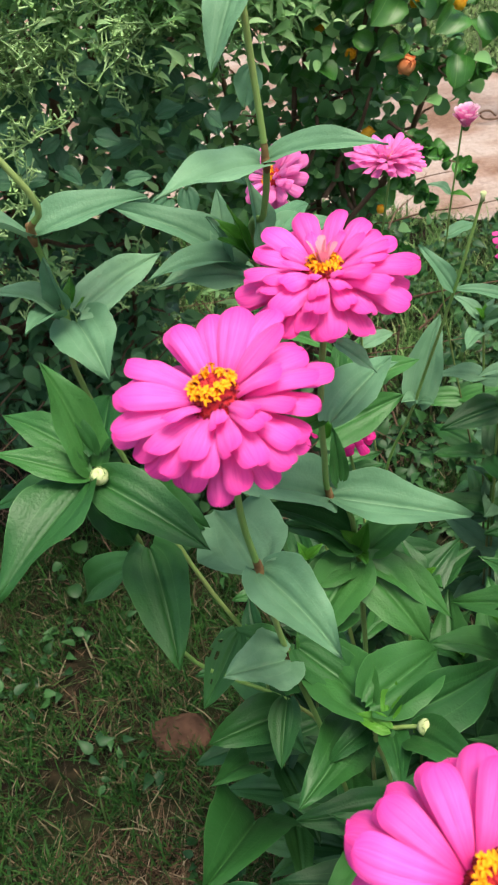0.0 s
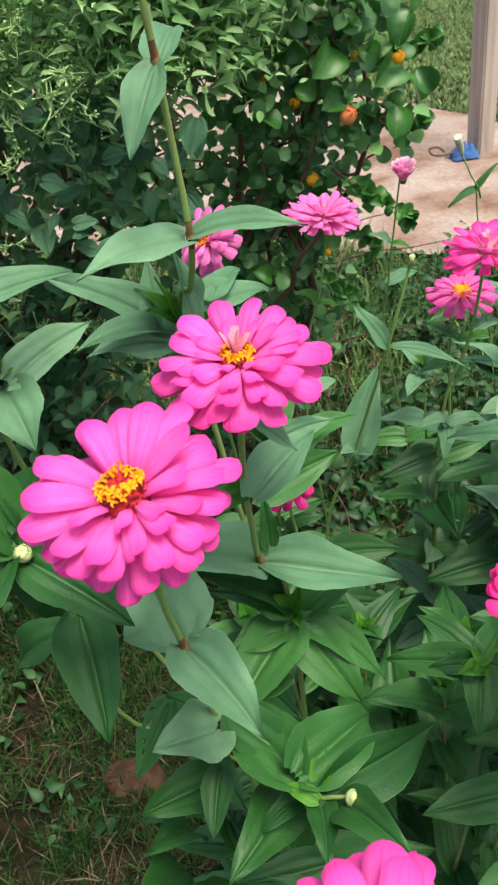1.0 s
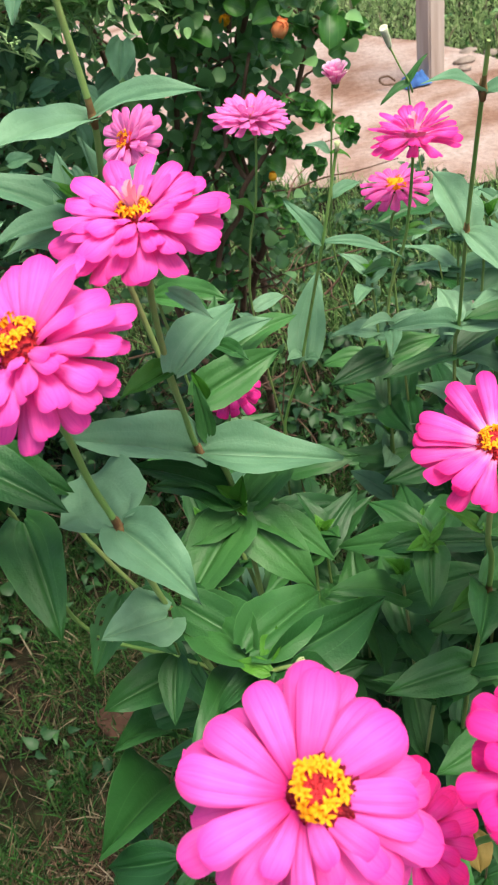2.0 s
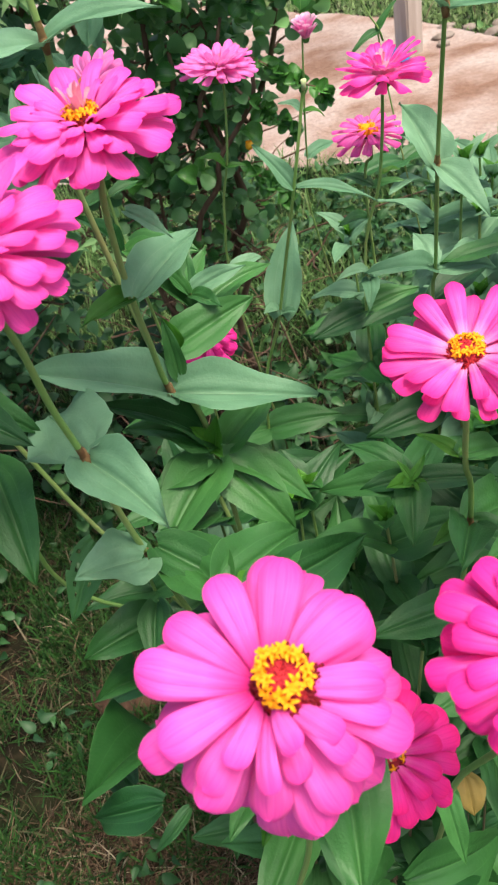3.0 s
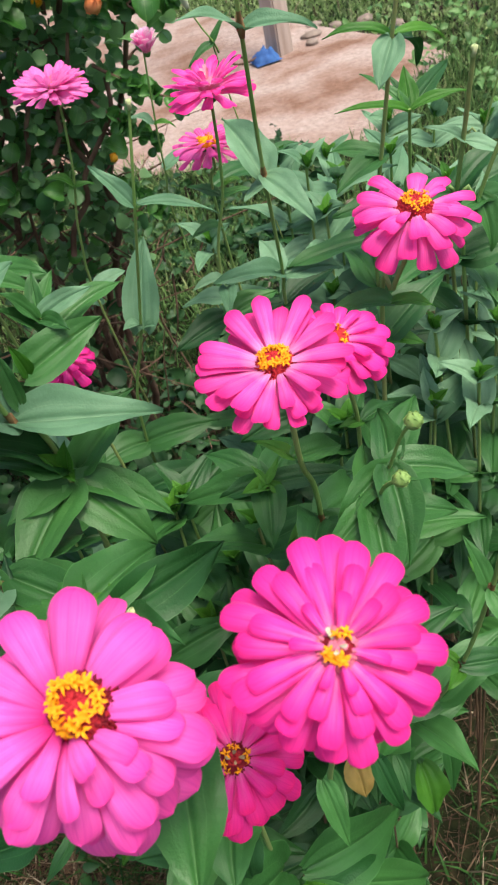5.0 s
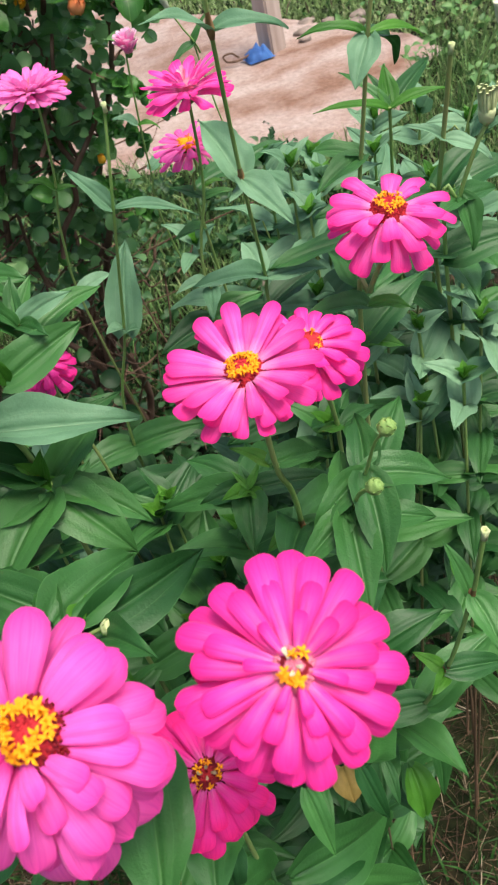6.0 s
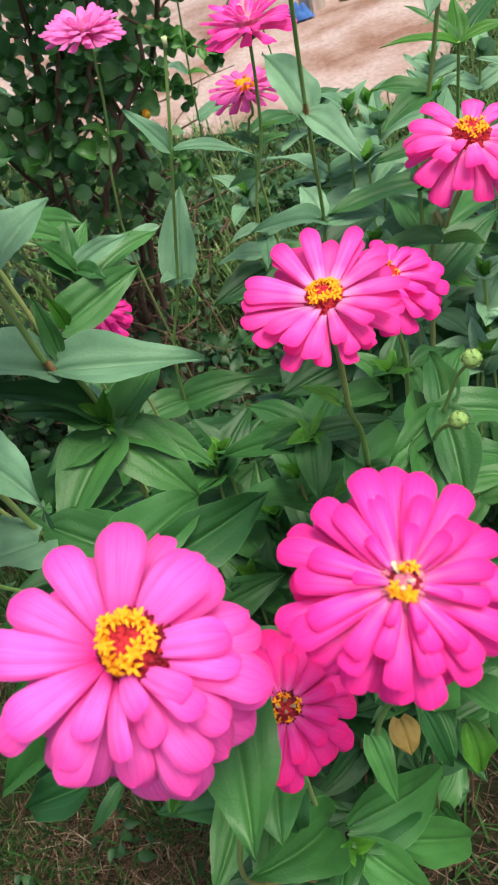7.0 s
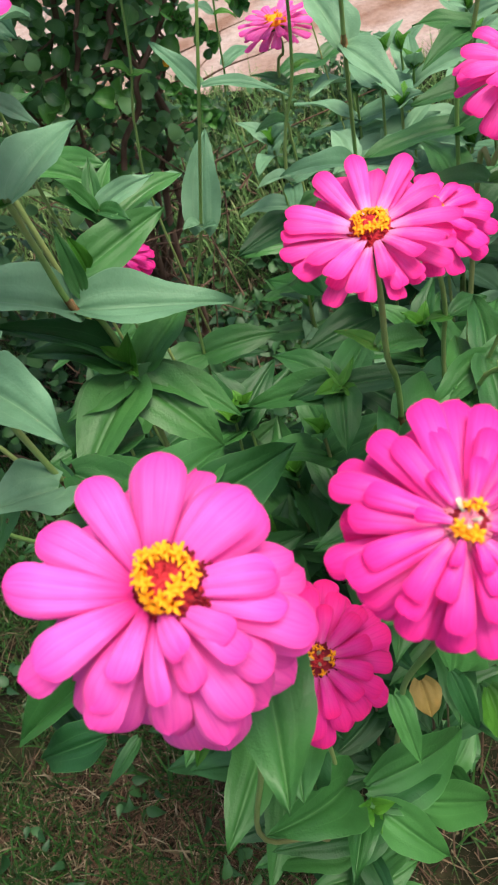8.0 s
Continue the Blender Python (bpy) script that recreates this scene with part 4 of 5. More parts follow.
r5 = random.Random(77)
def young(name_seed, n0, xs, ys, zs, sizes, label):
    """Pale young leaves in loose tufts at the shoot tips."""
    spots = []
    while len(spots) < n0:
        c = Vector((r5.uniform(*xs), r5.uniform(*ys), zs[0] + (zs[1] - zs[0]) * r5.random() ** 0.7))
        spots += [c + Vector((r5.gauss(0, 0.014), r5.gauss(0, 0.012), r5.gauss(0, 0.014))) for _ in range(9)]
    part("young_leaves", leaf_cloud(spots, False, sizes, PALE_LEAF, "young_leaves", name_seed, -0.2, (0, -0.5, 0.9), 0.62), dark_shrub, None, label)


young(16, 2000, (0.03, 0.20), (0.86, 0.95), (0.84, 1.00), (0.010, 0.030), "pale young leaves beside the flower sprays")
young(15, 2900, (-0.42, 0.08), (0.88, 0.97), (0.84, 1.06), (0.010, 0.030), "pale young leaves on the shoot tips")
young(17, 200, (-0.35, 0.12), (0.92, 1.00), (0.55, 0.80), (0.016, 0.030), "fresh green leaves scattered over the dark crown")
for k, c in enumerate([(r5.uniform(-0.30, 0.05), r5.uniform(0.84, 0.93), r5.uniform(0.84, 1.00)) for _ in range(30)] + [(r5.uniform(0.02, 0.20), r5.uniform(0.90, 0.97), r5.uniform(0.84, 0.96)) for _ in range(9)] + [(-0.055, 0.92, 0.91), (-0.053, 0.90, 0.865), (-0.10, 0.86, 0.80), (-0.069, 0.90, 0.94), (-0.02, 0.95, 0.90), (-0.13, 0.88, 0.86), (-0.16, 0.92, 0.93), (0.03, 0.98, 0.93), (0.13, 0.97, 0.86),
                            (0.10, 0.98, 0.84), (-0.20, 0.90, 0.82), (-0.15, 0.98, 0.60), (-0.08, 1.0, 0.56), (-0.02, 0.97, 0.94), (0.16, 0.98, 0.83), (-0.24, 0.92, 0.90), (-0.12, 0.86, 0.74)]):
    part("flower_spray", sprig_cloud([c], "flower_spray", 40 + k), dark_shrub, None, "pale feathery spent flower spray")

# dead twigs under the shrubs
r4 = random.Random(5)
lines = []
for _ in range(260):
    a = Vector((r4.uniform(-0.6, 0.35), r4.uniform(1.0, 1.5), r4.uniform(0.0, 0.55)))
    ln = limb(a, a + Vector((r4.gauss(0, 0.10), r4.gauss(0, 0.08), r4.gauss(0.02, 0.08))), 0.01, r4.randrange(9999), 3)
    lines.append((ln, taper(ln, 0.0018, 0.0007)))
tagged(new("brushwood", mesh_of("brushwood", *tube(lines, 4), BARK)), "tangle of thin dead brown twigs under shrubs", "brushwood", kind="stuff")


# ---- weeds between bed and path ----
def weeds(n0, box, tall, sizes, seed, label, mat=None):
    r = random.Random(seed)
    pts = []
    while len(pts) < n0:
        x, y = r.uniform(box[0], box[1]), r.uniform(box[2], box[3])
        if in_sand(x, y) or noise.noise(Vector((x * 4, y * 4, 9))) < r.uniform(-0.5, 0.3):
            continue
        h = tall * r.uniform(0.1, 1.0)
        for _ in range(5):
            pts.append(Vector((x + r.gauss(0, 0.02), y + r.gauss(0, 0.02), 0.01 + h * r.uniform(0.4, 1.0))))
    ob = new("weeds", leaf_cloud(pts, seed % 2 == 0, sizes, mat or WEED, "weeds", seed, 0.0))
    return tagged(ob, label, "weeds", kind="stuff")


weeds(700, (-0.7, 0.3, 0.3, 1.4), 0.034, (0.014, 0.030), 31, "small broad-leaved weeds in the grass")
weeds(2400, (0.05, 0.95, 0.80, 2.15), 0.10, (0.020, 0.042), 35, "low leafy weeds below the shrub")
weeds(1300, (1.35, 3.2, 1.2, 3.6), 0.16, (0.02, 0.045), 33, "rough green weeds at the far side of the path", WEED_HAZY)
weeds(900, (-0.7, 0.22, 1.0, 1.5), 0.40, (0.014, 0.034), 34, "shade-grown leaves at the foot of the shrubs")

# ---- timber post, cloth, stones ----
post = thing("post", (1.325, 3.06, 0), "weathered pinkish-brown square timber post", "post")
bm = bmesh.new()
bmesh.ops.create_cube(bm, size=1)
bmesh.ops.scale(bm, vec=(0.078, 0.078, 2.5), verts=bm.verts)
bmesh.ops.translate(bm, vec=(0, 0, 1.22), verts=bm.verts)
bmesh.ops.subdivide_edges(bm, edges=[e for e in bm.edges if abs((e.verts[0].co - e.verts[1].co).z) > 1], cuts=14)
bmesh.ops.bevel(bm, geom=[e for e in bm.edges if len(e.link_faces) == 2 and e.calc_face_angle() > 0.5], offset=0.006, segments=2, affect="EDGES")
for v in bm.verts:
    v.co.x += 0.004 * noise.noise(Vector((v.co.z * 3, 0, 1)))
    v.co.y += 0.004 * noise.noise(Vector((v.co.z * 3, 5, 1)))
me = bpy.data.meshes.new("timber")
bm.to_mesh(me)
bm.free()
me.materials.append(POST)
part("timber", me, post, Matrix.Translation((1.325, 3.06, 0)) @ pose(0, 0, 0, 0, 0, 20))

cv, cu = [], 23
for i in range(cu):
    for j in range(cu):
        a, b = i / (cu - 1) * 2 - 1, j / (cu - 1) * 2 - 1
        h = max(0.0, 1 - a * a - b * b)
        cv.append((0.052 * a * (1 + 0.3 * noise.noise(Vector((a, b * 2, 8)))), 0.050 * b, 0.004 + 0.052 * h ** 0.6 * (0.75 + 0.45 * noise.noise(Vector((a * 2.4, b * 2.4, 4))))))
cloth = new("cloth", mesh_of("cloth", cv, grid_faces(cu, cu), BLUE))
cloth.location = (1.235, 3.00, 0.012)
tagged(cloth, "crumpled blue cloth lying at the foot of a post", "cloth")
loop = smooth_line([(1.17, 3.03, 0.03), (1.14, 3.02, 0.055), (1.11, 3.03, 0.05), (1.12, 3.02, 0.03), (1.16, 3.0, 0.028), (1.21, 2.99, 0.04)], 5)
cord = new("cord", rod("cord", loop, [0.004] * len(loop), BARK, 6))
tagged(cord, "loop of dark cord beside blue cloth", "cord")


def stone(at, size, mat, label, category, seed):
    bm = bmesh.new()
    bmesh.ops.create_icosphere(bm, subdivisions=3, radius=1)
    for v in bm.verts:
        k = 1 + 0.30 * noise.noise(v.co * 1.3 + Vector((seed, 0, 0))) + 0.10 * noise.noise(v.co * 4 + Vector((0, seed, 0)))
        v.co = Vector((v.co.x * size[0], v.co.y * size[1], v.co.z * size[2])) * k
    me = bpy.data.meshes.new("stone")
    bm.to_mesh(me)
    bm.free()
    me.materials.append(mat)
    me.polygons.foreach_set("use_smooth", np.ones(len(me.polygons), dtype=bool))
    ob = new("stone", me)
    ob.location = (*at, size[2] * 0.45)
    return tagged(ob, label, category)


stone((-0.103, 0.695), (0.046, 0.036, 0.022), CLOD, "reddish lump of dry earth in the grass", "clod", 3)
for k, at in enumerate([(1.62, 3.16), (1.72, 3.10), (1.50, 3.14), (1.77, 2.92), (1.56, 3.24), (1.66, 3.02), (1.46, 3.05)]):
    stone(at, (0.026 + 0.010 * (k % 3), 0.024, 0.014 + 0.005 * (k % 2)), STONE, "grey rubble stone beside the sandy path", "stone", k + 10)
for k, at in enumerate([(0.62, 1.55), (0.70, 1.62), (0.95, 1.75), (0.80, 1.5)]):
    stone(at, (0.03, 0.026, 0.016), STONE, "pale stone lying among weeds", "stone", k + 30)

# ---- zinnias in flower ----
plant = zinnia("tall zinnia with a wide-open pink flower over the grass", [(0.059, 0.236, 0.885), (0.061, 0.24, 0.864), (0.061, 0.246, 0.837), (0.063, 0.253, 0.808), (0.068, 0.268, 0.736), (0.085, 0.285, 0.6), (0.1, 0.3, 0.4), (0.1, 0.31, 0)], (0.003, 0.0022), 0.0)
joint(plant, (0.063, 0.253, 0.808))
joint(plant, (0.068, 0.268, 0.736))
leaves(plant, [
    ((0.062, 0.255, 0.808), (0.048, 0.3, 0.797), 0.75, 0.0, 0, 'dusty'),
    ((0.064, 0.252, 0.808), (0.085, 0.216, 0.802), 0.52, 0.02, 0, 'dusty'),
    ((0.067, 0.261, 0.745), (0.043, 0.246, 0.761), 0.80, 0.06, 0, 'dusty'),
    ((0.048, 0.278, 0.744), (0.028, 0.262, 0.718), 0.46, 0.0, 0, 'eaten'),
    ((0.073, 0.268, 0.741), (0.103, 0.245, 0.723), 0.5, 0.1),
    ((0.061, 0.268, 0.696), (0.026, 0.257, 0.698), 0.58, 0.08),
    ((0.064, 0.262, 0.714), (0.057, 0.238, 0.702), 0.50, 0.1)])
leaves(plant, [
    ((0.094, 0.252, 0.708), (0.062, 0.214, 0.714), 0.48, 0.1),
    ((0.036, 0.27, 0.6), (0.018, 0.2, 0.689), 0.4, 0.1),
    ((0.038, 0.28, 0.632), (0.023, 0.25, 0.676), 0.42, 0.2),
    ((0.073, 0.29, 0.732), (0.099, 0.33, 0.699), 0.7, 0),
    ((0.066, 0.275, 0.726), (0.043, 0.3, 0.719), 0.5, 0.1)])
flower(plant, (0.061, 0.224, 0.908), (-0.13, -0.12, 1.0), 0.0570, 0, seed=11, spin=10)
plant = zinnia("leafy zinnia shoot with a closed green bud", [(0.114, 0.222, 0.744), (0.104, 0.228, 0.736), (0.097, 0.236, 0.72), (0.11, 0.27, 0.55), (0.1, 0.3, 0)], (0.0026, 0.0016), 0.58)
leaves(plant, [
    ((0.103, 0.23, 0.737), (0.161, 0.265, 0.712), 0.34, 0.05, 25),
    ((0.095, 0.236, 0.742), (0.132, 0.268, 0.724), 0.55, 0.1),
    ((0.095, 0.236, 0.737), (0.073, 0.285, 0.721), 0.5, 0.1),
    ((0.11, 0.224, 0.737), (0.127, 0.19, 0.758), 0.4, 0.15),
    ((0.101, 0.226, 0.739), (0.089, 0.235, 0.738), 0.5, 0.1),
    ((0.102, 0.228, 0.734), (0.099, 0.2, 0.742), 0.42, 0.1),
    ((0.102, 0.23, 0.741), (0.108, 0.25, 0.736), 0.4, 0),
    ((0.096, 0.24, 0.72), (0.076, 0.23, 0.714), 0.4, 0.2),
    ((0.11, 0.226, 0.736), (0.119, 0.23, 0.736), 0.5, 0.2)])
bud(plant, (0.114, 0.222, 0.743), (.3,-.5,.8), .0034)
plant = zinnia("zinnia with a layered pink flower on a reddish stem", [(0.097, 0.273, 0.893), (0.095, 0.276, 0.878), (0.094, 0.288, 0.846), (0.095, 0.3, 0.816), (0.097, 0.313, 0.781), (0.108, 0.318, 0.743), (0.11, 0.33, 0.5), (0.115, 0.345, 0)], (0.003, 0.0022), 0.58)
joint(plant, (0.097, 0.313, 0.781))
leaves(plant, [
    ((0.094, 0.29, 0.842), (0.075, 0.28, 0.842), 0.5, 0.1),
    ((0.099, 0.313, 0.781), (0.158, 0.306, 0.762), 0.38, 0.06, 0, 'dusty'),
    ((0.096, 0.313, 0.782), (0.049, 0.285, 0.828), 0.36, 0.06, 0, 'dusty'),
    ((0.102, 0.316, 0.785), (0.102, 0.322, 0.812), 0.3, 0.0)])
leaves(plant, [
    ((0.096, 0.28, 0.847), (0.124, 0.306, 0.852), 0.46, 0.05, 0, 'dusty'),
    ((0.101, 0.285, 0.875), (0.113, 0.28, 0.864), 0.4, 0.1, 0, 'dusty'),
    ((0.104, 0.4, 0.746), (0.154, 0.41, 0.757), 0.5, 0.06, 15),
    ((0.106, 0.39, 0.752), (0.103, 0.388, 0.773), 0.4, 0.05)])
leaves(plant, [
    ((0.112, 0.314, 0.738), (0.146, 0.292, 0.711), 0.36, 0.08, -10),
    ((0.109, 0.311, 0.738), (0.133, 0.285, 0.706), 0.56, 0.08),
    ((0.104, 0.313, 0.739), (0.075, 0.3, 0.74), 0.58, 0.1),
    ((0.107, 0.312, 0.738), (0.071, 0.275, 0.724), 0.5, 0.08),
    ((0.113, 0.317, 0.741), (0.145, 0.325, 0.761), 0.5, 0.05),
    ((0.107, 0.318, 0.746), (0.067, 0.3, 0.795), 0.26, 0.08),
    ((0.106, 0.316, 0.746), (0.073, 0.31, 0.772), 0.45, 0.1)])
leaves(plant, [
    ((0.108, 0.314, 0.744), (0.113, 0.312, 0.763), 0.46, 0.05, 0, 'young'),
    ((0.107, 0.314, 0.744), (0.100, 0.311, 0.762), 0.48, 0.05, 0, 'young'),
    ((0.108, 0.312, 0.744), (0.110, 0.302, 0.747), 0.60, 0.1, 0, 'young')])
flower(plant, (0.097, 0.270, 0.9115), (0.0, -0.08, 1.0), 0.0530, 1, seed=22, spin=0)
plant = zinnia("zinnia shoot with upright channelled young leaves", [(0.123, 0.43, 0.758), (0.121, 0.432, 0.74), (0.135, 0.435, 0.6), (0.14, 0.44, 0.3), (0.14, 0.445, 0)], (0.0026, 0.0018), 0.58)
leaves(plant, [
    ((0.123, 0.43, 0.758), (0.156, 0.427, 0.767), 0.4, 0.08, 20, 'dusty'),
    ((0.122, 0.432, 0.758), (0.128, 0.449, 0.778), 0.4, 0.02),
    ((0.122, 0.432, 0.758), (0.139, 0.45, 0.773), 0.36, 0.02),
    ((0.121, 0.428, 0.759), (0.107, 0.42, 0.787), 0.38, 0.1),
    ((0.123, 0.428, 0.758), (0.135, 0.4, 0.762), 0.4, 0.1),
    ((0.122, 0.43, 0.745), (0.174, 0.45, 0.751), 0.36, 0.1),
    ((0.121, 0.43, 0.745), (0.102, 0.42, 0.778), 0.36, 0.1)])
plant = zinnia("very tall zinnia stem with grey-green leaf pairs", [(0.087, 0.35, 1.014), (0.088, 0.352, 0.995), (0.089, 0.356, 0.975), (0.09, 0.36, 0.948), (0.091, 0.363, 0.911), (0.088, 0.37, 0.888), (0.083, 0.385, 0.86), (0.1, 0.395, 0.68), (0.12, 0.39, 0.45), (0.125, 0.39, 0)], (0.0032, 0.0024), 0.6)
joint(plant, (0.089, 0.356, 0.975))
joint(plant, (0.091, 0.363, 0.911))
leaves(plant, [
    ((0.088, 0.353, 0.975), (0.075, 0.338, 0.951), 0.46, 0.05),
    ((0.089, 0.36, 0.974), (0.099, 0.4, 0.978), 0.34, 0.1),
    ((0.089, 0.363, 0.911), (0.049, 0.33, 0.916), 0.4, 0.1),
    ((0.092, 0.363, 0.912), (0.134, 0.345, 0.916), 0.28, 0.12),
    ((0.087, 0.38, 0.865), (0.084, 0.372, 0.903), 0.5, 0.0, 40),
    ((0.07, 0.385, 0.865), (0.071, 0.4, 0.891), 0.4, 0.0),
    ((0.075, 0.385, 0.862), (0.026, 0.395, 0.892), 0.32, 0.12),
    ((0.078, 0.382, 0.861), (0.036, 0.36, 0.872), 0.34, 0.18),
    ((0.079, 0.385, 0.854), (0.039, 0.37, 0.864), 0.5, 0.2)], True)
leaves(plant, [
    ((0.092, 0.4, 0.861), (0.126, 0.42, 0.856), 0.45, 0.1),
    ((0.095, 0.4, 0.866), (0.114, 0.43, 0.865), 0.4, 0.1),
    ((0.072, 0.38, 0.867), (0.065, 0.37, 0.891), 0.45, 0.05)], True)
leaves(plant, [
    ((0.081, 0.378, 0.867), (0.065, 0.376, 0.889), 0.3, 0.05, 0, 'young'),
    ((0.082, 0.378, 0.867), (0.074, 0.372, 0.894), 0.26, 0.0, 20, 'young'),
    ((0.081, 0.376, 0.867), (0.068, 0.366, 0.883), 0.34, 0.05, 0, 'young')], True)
plant = zinnia("zinnia with broad clasping leaves beside the dark shrub", [(-0.09, 0.32, 1.08), (0.001, 0.335, 0.936), (0.001, 0.345, 0.905), (0.002, 0.355, 0.868), (-0.004, 0.37, 0.82), (0.02, 0.385, 0.68), (0.08, 0.385, 0.45), (0.1, 0.385, 0)], (0.003, 0.0024), 0.0)
joint(plant, (0.001, 0.345, 0.905))
leaves(plant, [
    ((0.002, 0.345, 0.905), (0.044, 0.36, 0.907), 0.36, 0.1),
    ((-0.0, 0.345, 0.905), (-0.02, 0.32, 0.922), 0.36, 0.1),
    ((0.008, 0.355, 0.867), (0.043, 0.385, 0.873), 0.38, 0.08, 20),
    ((-0.001, 0.352, 0.87), (-0.021, 0.34, 0.888), 0.45, 0.15),
    ((0.005, 0.355, 0.863), (0.016, 0.33, 0.848), 0.85, 0.2),
    ((0.002, 0.352, 0.873), (0.002, 0.345, 0.896), 0.5, 0.05, -25),
    ((0.005, 0.355, 0.872), (0.007, 0.36, 0.881), 0.5, 0),
    ((0.006, 0.355, 0.869), (0.011, 0.36, 0.871), 0.5, 0.1),
    ((-0.0, 0.35, 0.868), (-0.01, 0.33, 0.873), 0.5, 0.2)], True)
plant = zinnia("zinnia with a tight cream bud among broad leaves", [(0.011, 0.285, 0.837), (0.008, 0.29, 0.822), (0.012, 0.312, 0.776), (0.009, 0.326, 0.716), (0.016, 0.336, 0.652), (0.085, 0.34, 0.55), (0.1, 0.345, 0.3), (0.1, 0.345, 0)], (0.0028, 0.002), 0.0)
leaves(plant, [
    ((0.006, 0.285, 0.835), (-0.027, 0.25, 0.818), 0.52, 0.1, 12),
    ((0.009, 0.289, 0.838), (0.001, 0.298, 0.880), 0.42, 0.06, 25),
    ((0.011, 0.285, 0.834), (0.047, 0.262, 0.813), 0.44, 0.12),
    ((0.014, 0.290, 0.826), (0.046, 0.285, 0.800), 0.44, 0.1),
    ((0.016, 0.308, 0.774), (0.023, 0.262, 0.747), 0.50, 0.10),
    ((0.004, 0.325, 0.748), (-0.030, 0.345, 0.705), 0.34, 0.2),
    ((0.01, 0.29, 0.843), (0.001, 0.3, 0.866), 0.4, 0.1),
    ((0.013, 0.29, 0.843), (0.014, 0.33, 0.84), 0.5, 0.1),
    ((0.007, 0.286, 0.837), (-0.024, 0.29, 0.851), 0.35, 0.1)])
leaves(plant, [
    ((0.001, 0.3, 0.821), (-0.037, 0.3, 0.817), 0.4, 0.1),
    ((0.003, 0.3, 0.818), (0.01, 0.31, 0.778), 0.5, 0.2),
    ((0.001, 0.31, 0.83), (-0.03, 0.33, 0.84), 0.4, 0.1)])
bud(plant, (0.012, 0.283, 0.838), (0,-.5,.85), .0034)
plant = zinnia("zinnia stem with a cut, dried tip and a leaf pair", [(0.209, 0.455, 0.843), (0.197, 0.46, 0.788), (0.18, 0.485, 0.693), (0.158, 0.5, 0.587), (0.17, 0.52, 0.3), (0.17, 0.53, 0)], (0.0026, 0.0018), 0.58)
leaves(plant, [
    ((0.196, 0.46, 0.788), (0.18, 0.475, 0.812), 0.34, 0.1),
    ((0.199, 0.46, 0.787), (0.241, 0.445, 0.772), 0.18, 0.1),
    ((0.181, 0.482, 0.694), (0.204, 0.51, 0.743), 0.42, 0.0),
    ((0.179, 0.48, 0.699), (0.167, 0.47, 0.706), 0.6, 0.1, 0, 'dusty'),
    ((0.183, 0.48, 0.697), (0.189, 0.47, 0.701), 0.6, 0.1, 0, 'dusty')], True)
cut_tip(plant, (0.209, 0.455, 0.843))
plant = zinnia("slender zinnia with a pale pink flower near the shrub", [(0.184, 0.566, 0.827), (0.186, 0.57, 0.815), (0.18, 0.575, 0.771), (0.17, 0.585, 0.722), (0.169, 0.6, 0.632), (0.2, 0.62, 0.3), (0.21, 0.63, 0)], (0.0022, 0.0016), 0.45)
leaves(plant, [
    ((0.177, 0.575, 0.764), (0.16, 0.57, 0.777), 0.5, 0.15),
    ((0.178, 0.575, 0.764), (0.192, 0.575, 0.761), 0.4, 0.15),
    ((0.169, 0.6, 0.671), (0.198, 0.62, 0.666), 0.4, 0.1),
    ((0.169, 0.6, 0.655), (0.156, 0.62, 0.661), 0.4, 0.1)], True)
flower(plant, (0.184, 0.563, 0.835), (0.12, -0.02, 0.99), 0.053, 2, seed=33, spin=0)
plant = zinnia("slender zinnia with a half-open pale bud flower", [(0.279, 0.705, 0.798), (0.277, 0.71, 0.766), (0.276, 0.73, 0.69), (0.282, 0.75, 0.597), (0.36, 0.78, 0.2), (0.36, 0.79, 0)], (0.0022, 0.0016), 0.45)
leaves(plant, [
    ((0.273, 0.715, 0.737), (0.254, 0.72, 0.747), 0.45, 0.2),
    ((0.274, 0.715, 0.736), (0.291, 0.71, 0.729), 0.3, 0.3),
    ((0.276, 0.73, 0.69), (0.308, 0.74, 0.693), 0.4, 0.1)], True)
flower(plant, (0.281, 0.702, 0.801), (0, -0.05, 1), 0.032, 3, seed=44, spin=0)
plant = zinnia("zinnia with a loose bright pink flower held high", [(0.259, 0.475, 0.831), (0.26, 0.478, 0.819), (0.259, 0.49, 0.765), (0.245, 0.5, 0.666), (0.26, 0.52, 0.3), (0.265, 0.53, 0)], (0.0026, 0.0018), 0.66)
leaves(plant, [
    ((0.248, 0.495, 0.696), (0.22, 0.48, 0.708), 0.3, 0.2),
    ((0.249, 0.495, 0.696), (0.279, 0.5, 0.69), 0.35, 0.2),
    ((0.248, 0.495, 0.693), (0.238, 0.47, 0.685), 0.45, 0.2),
    ((0.26, 0.49, 0.767), (0.273, 0.49, 0.766), 0.35, 0.2)], True)
flower(plant, (0.259, 0.472, 0.837), (0, 0.04, 1), 0.053, 4, seed=55, spin=0)
plant = zinnia("zinnia with a small pink flower below its neighbours", [(0.263, 0.52, 0.777), (0.267, 0.525, 0.765), (0.266, 0.54, 0.714), (0.29, 0.56, 0.4), (0.29, 0.57, 0)], (0.0024, 0.0018), 0.62)
leaves(plant, [
    ((0.267, 0.53, 0.742), (0.25, 0.55, 0.747), 0.35, 0.1),
    ((0.267, 0.53, 0.741), (0.287, 0.52, 0.744), 0.35, 0.1),
    ((0.266, 0.54, 0.714), (0.24, 0.53, 0.719), 0.4, 0.1)])
flower(plant, (0.262, 0.515, 0.789), (-0.03, 0.0, 0.99), 0.046, 11, seed=66, spin=0)
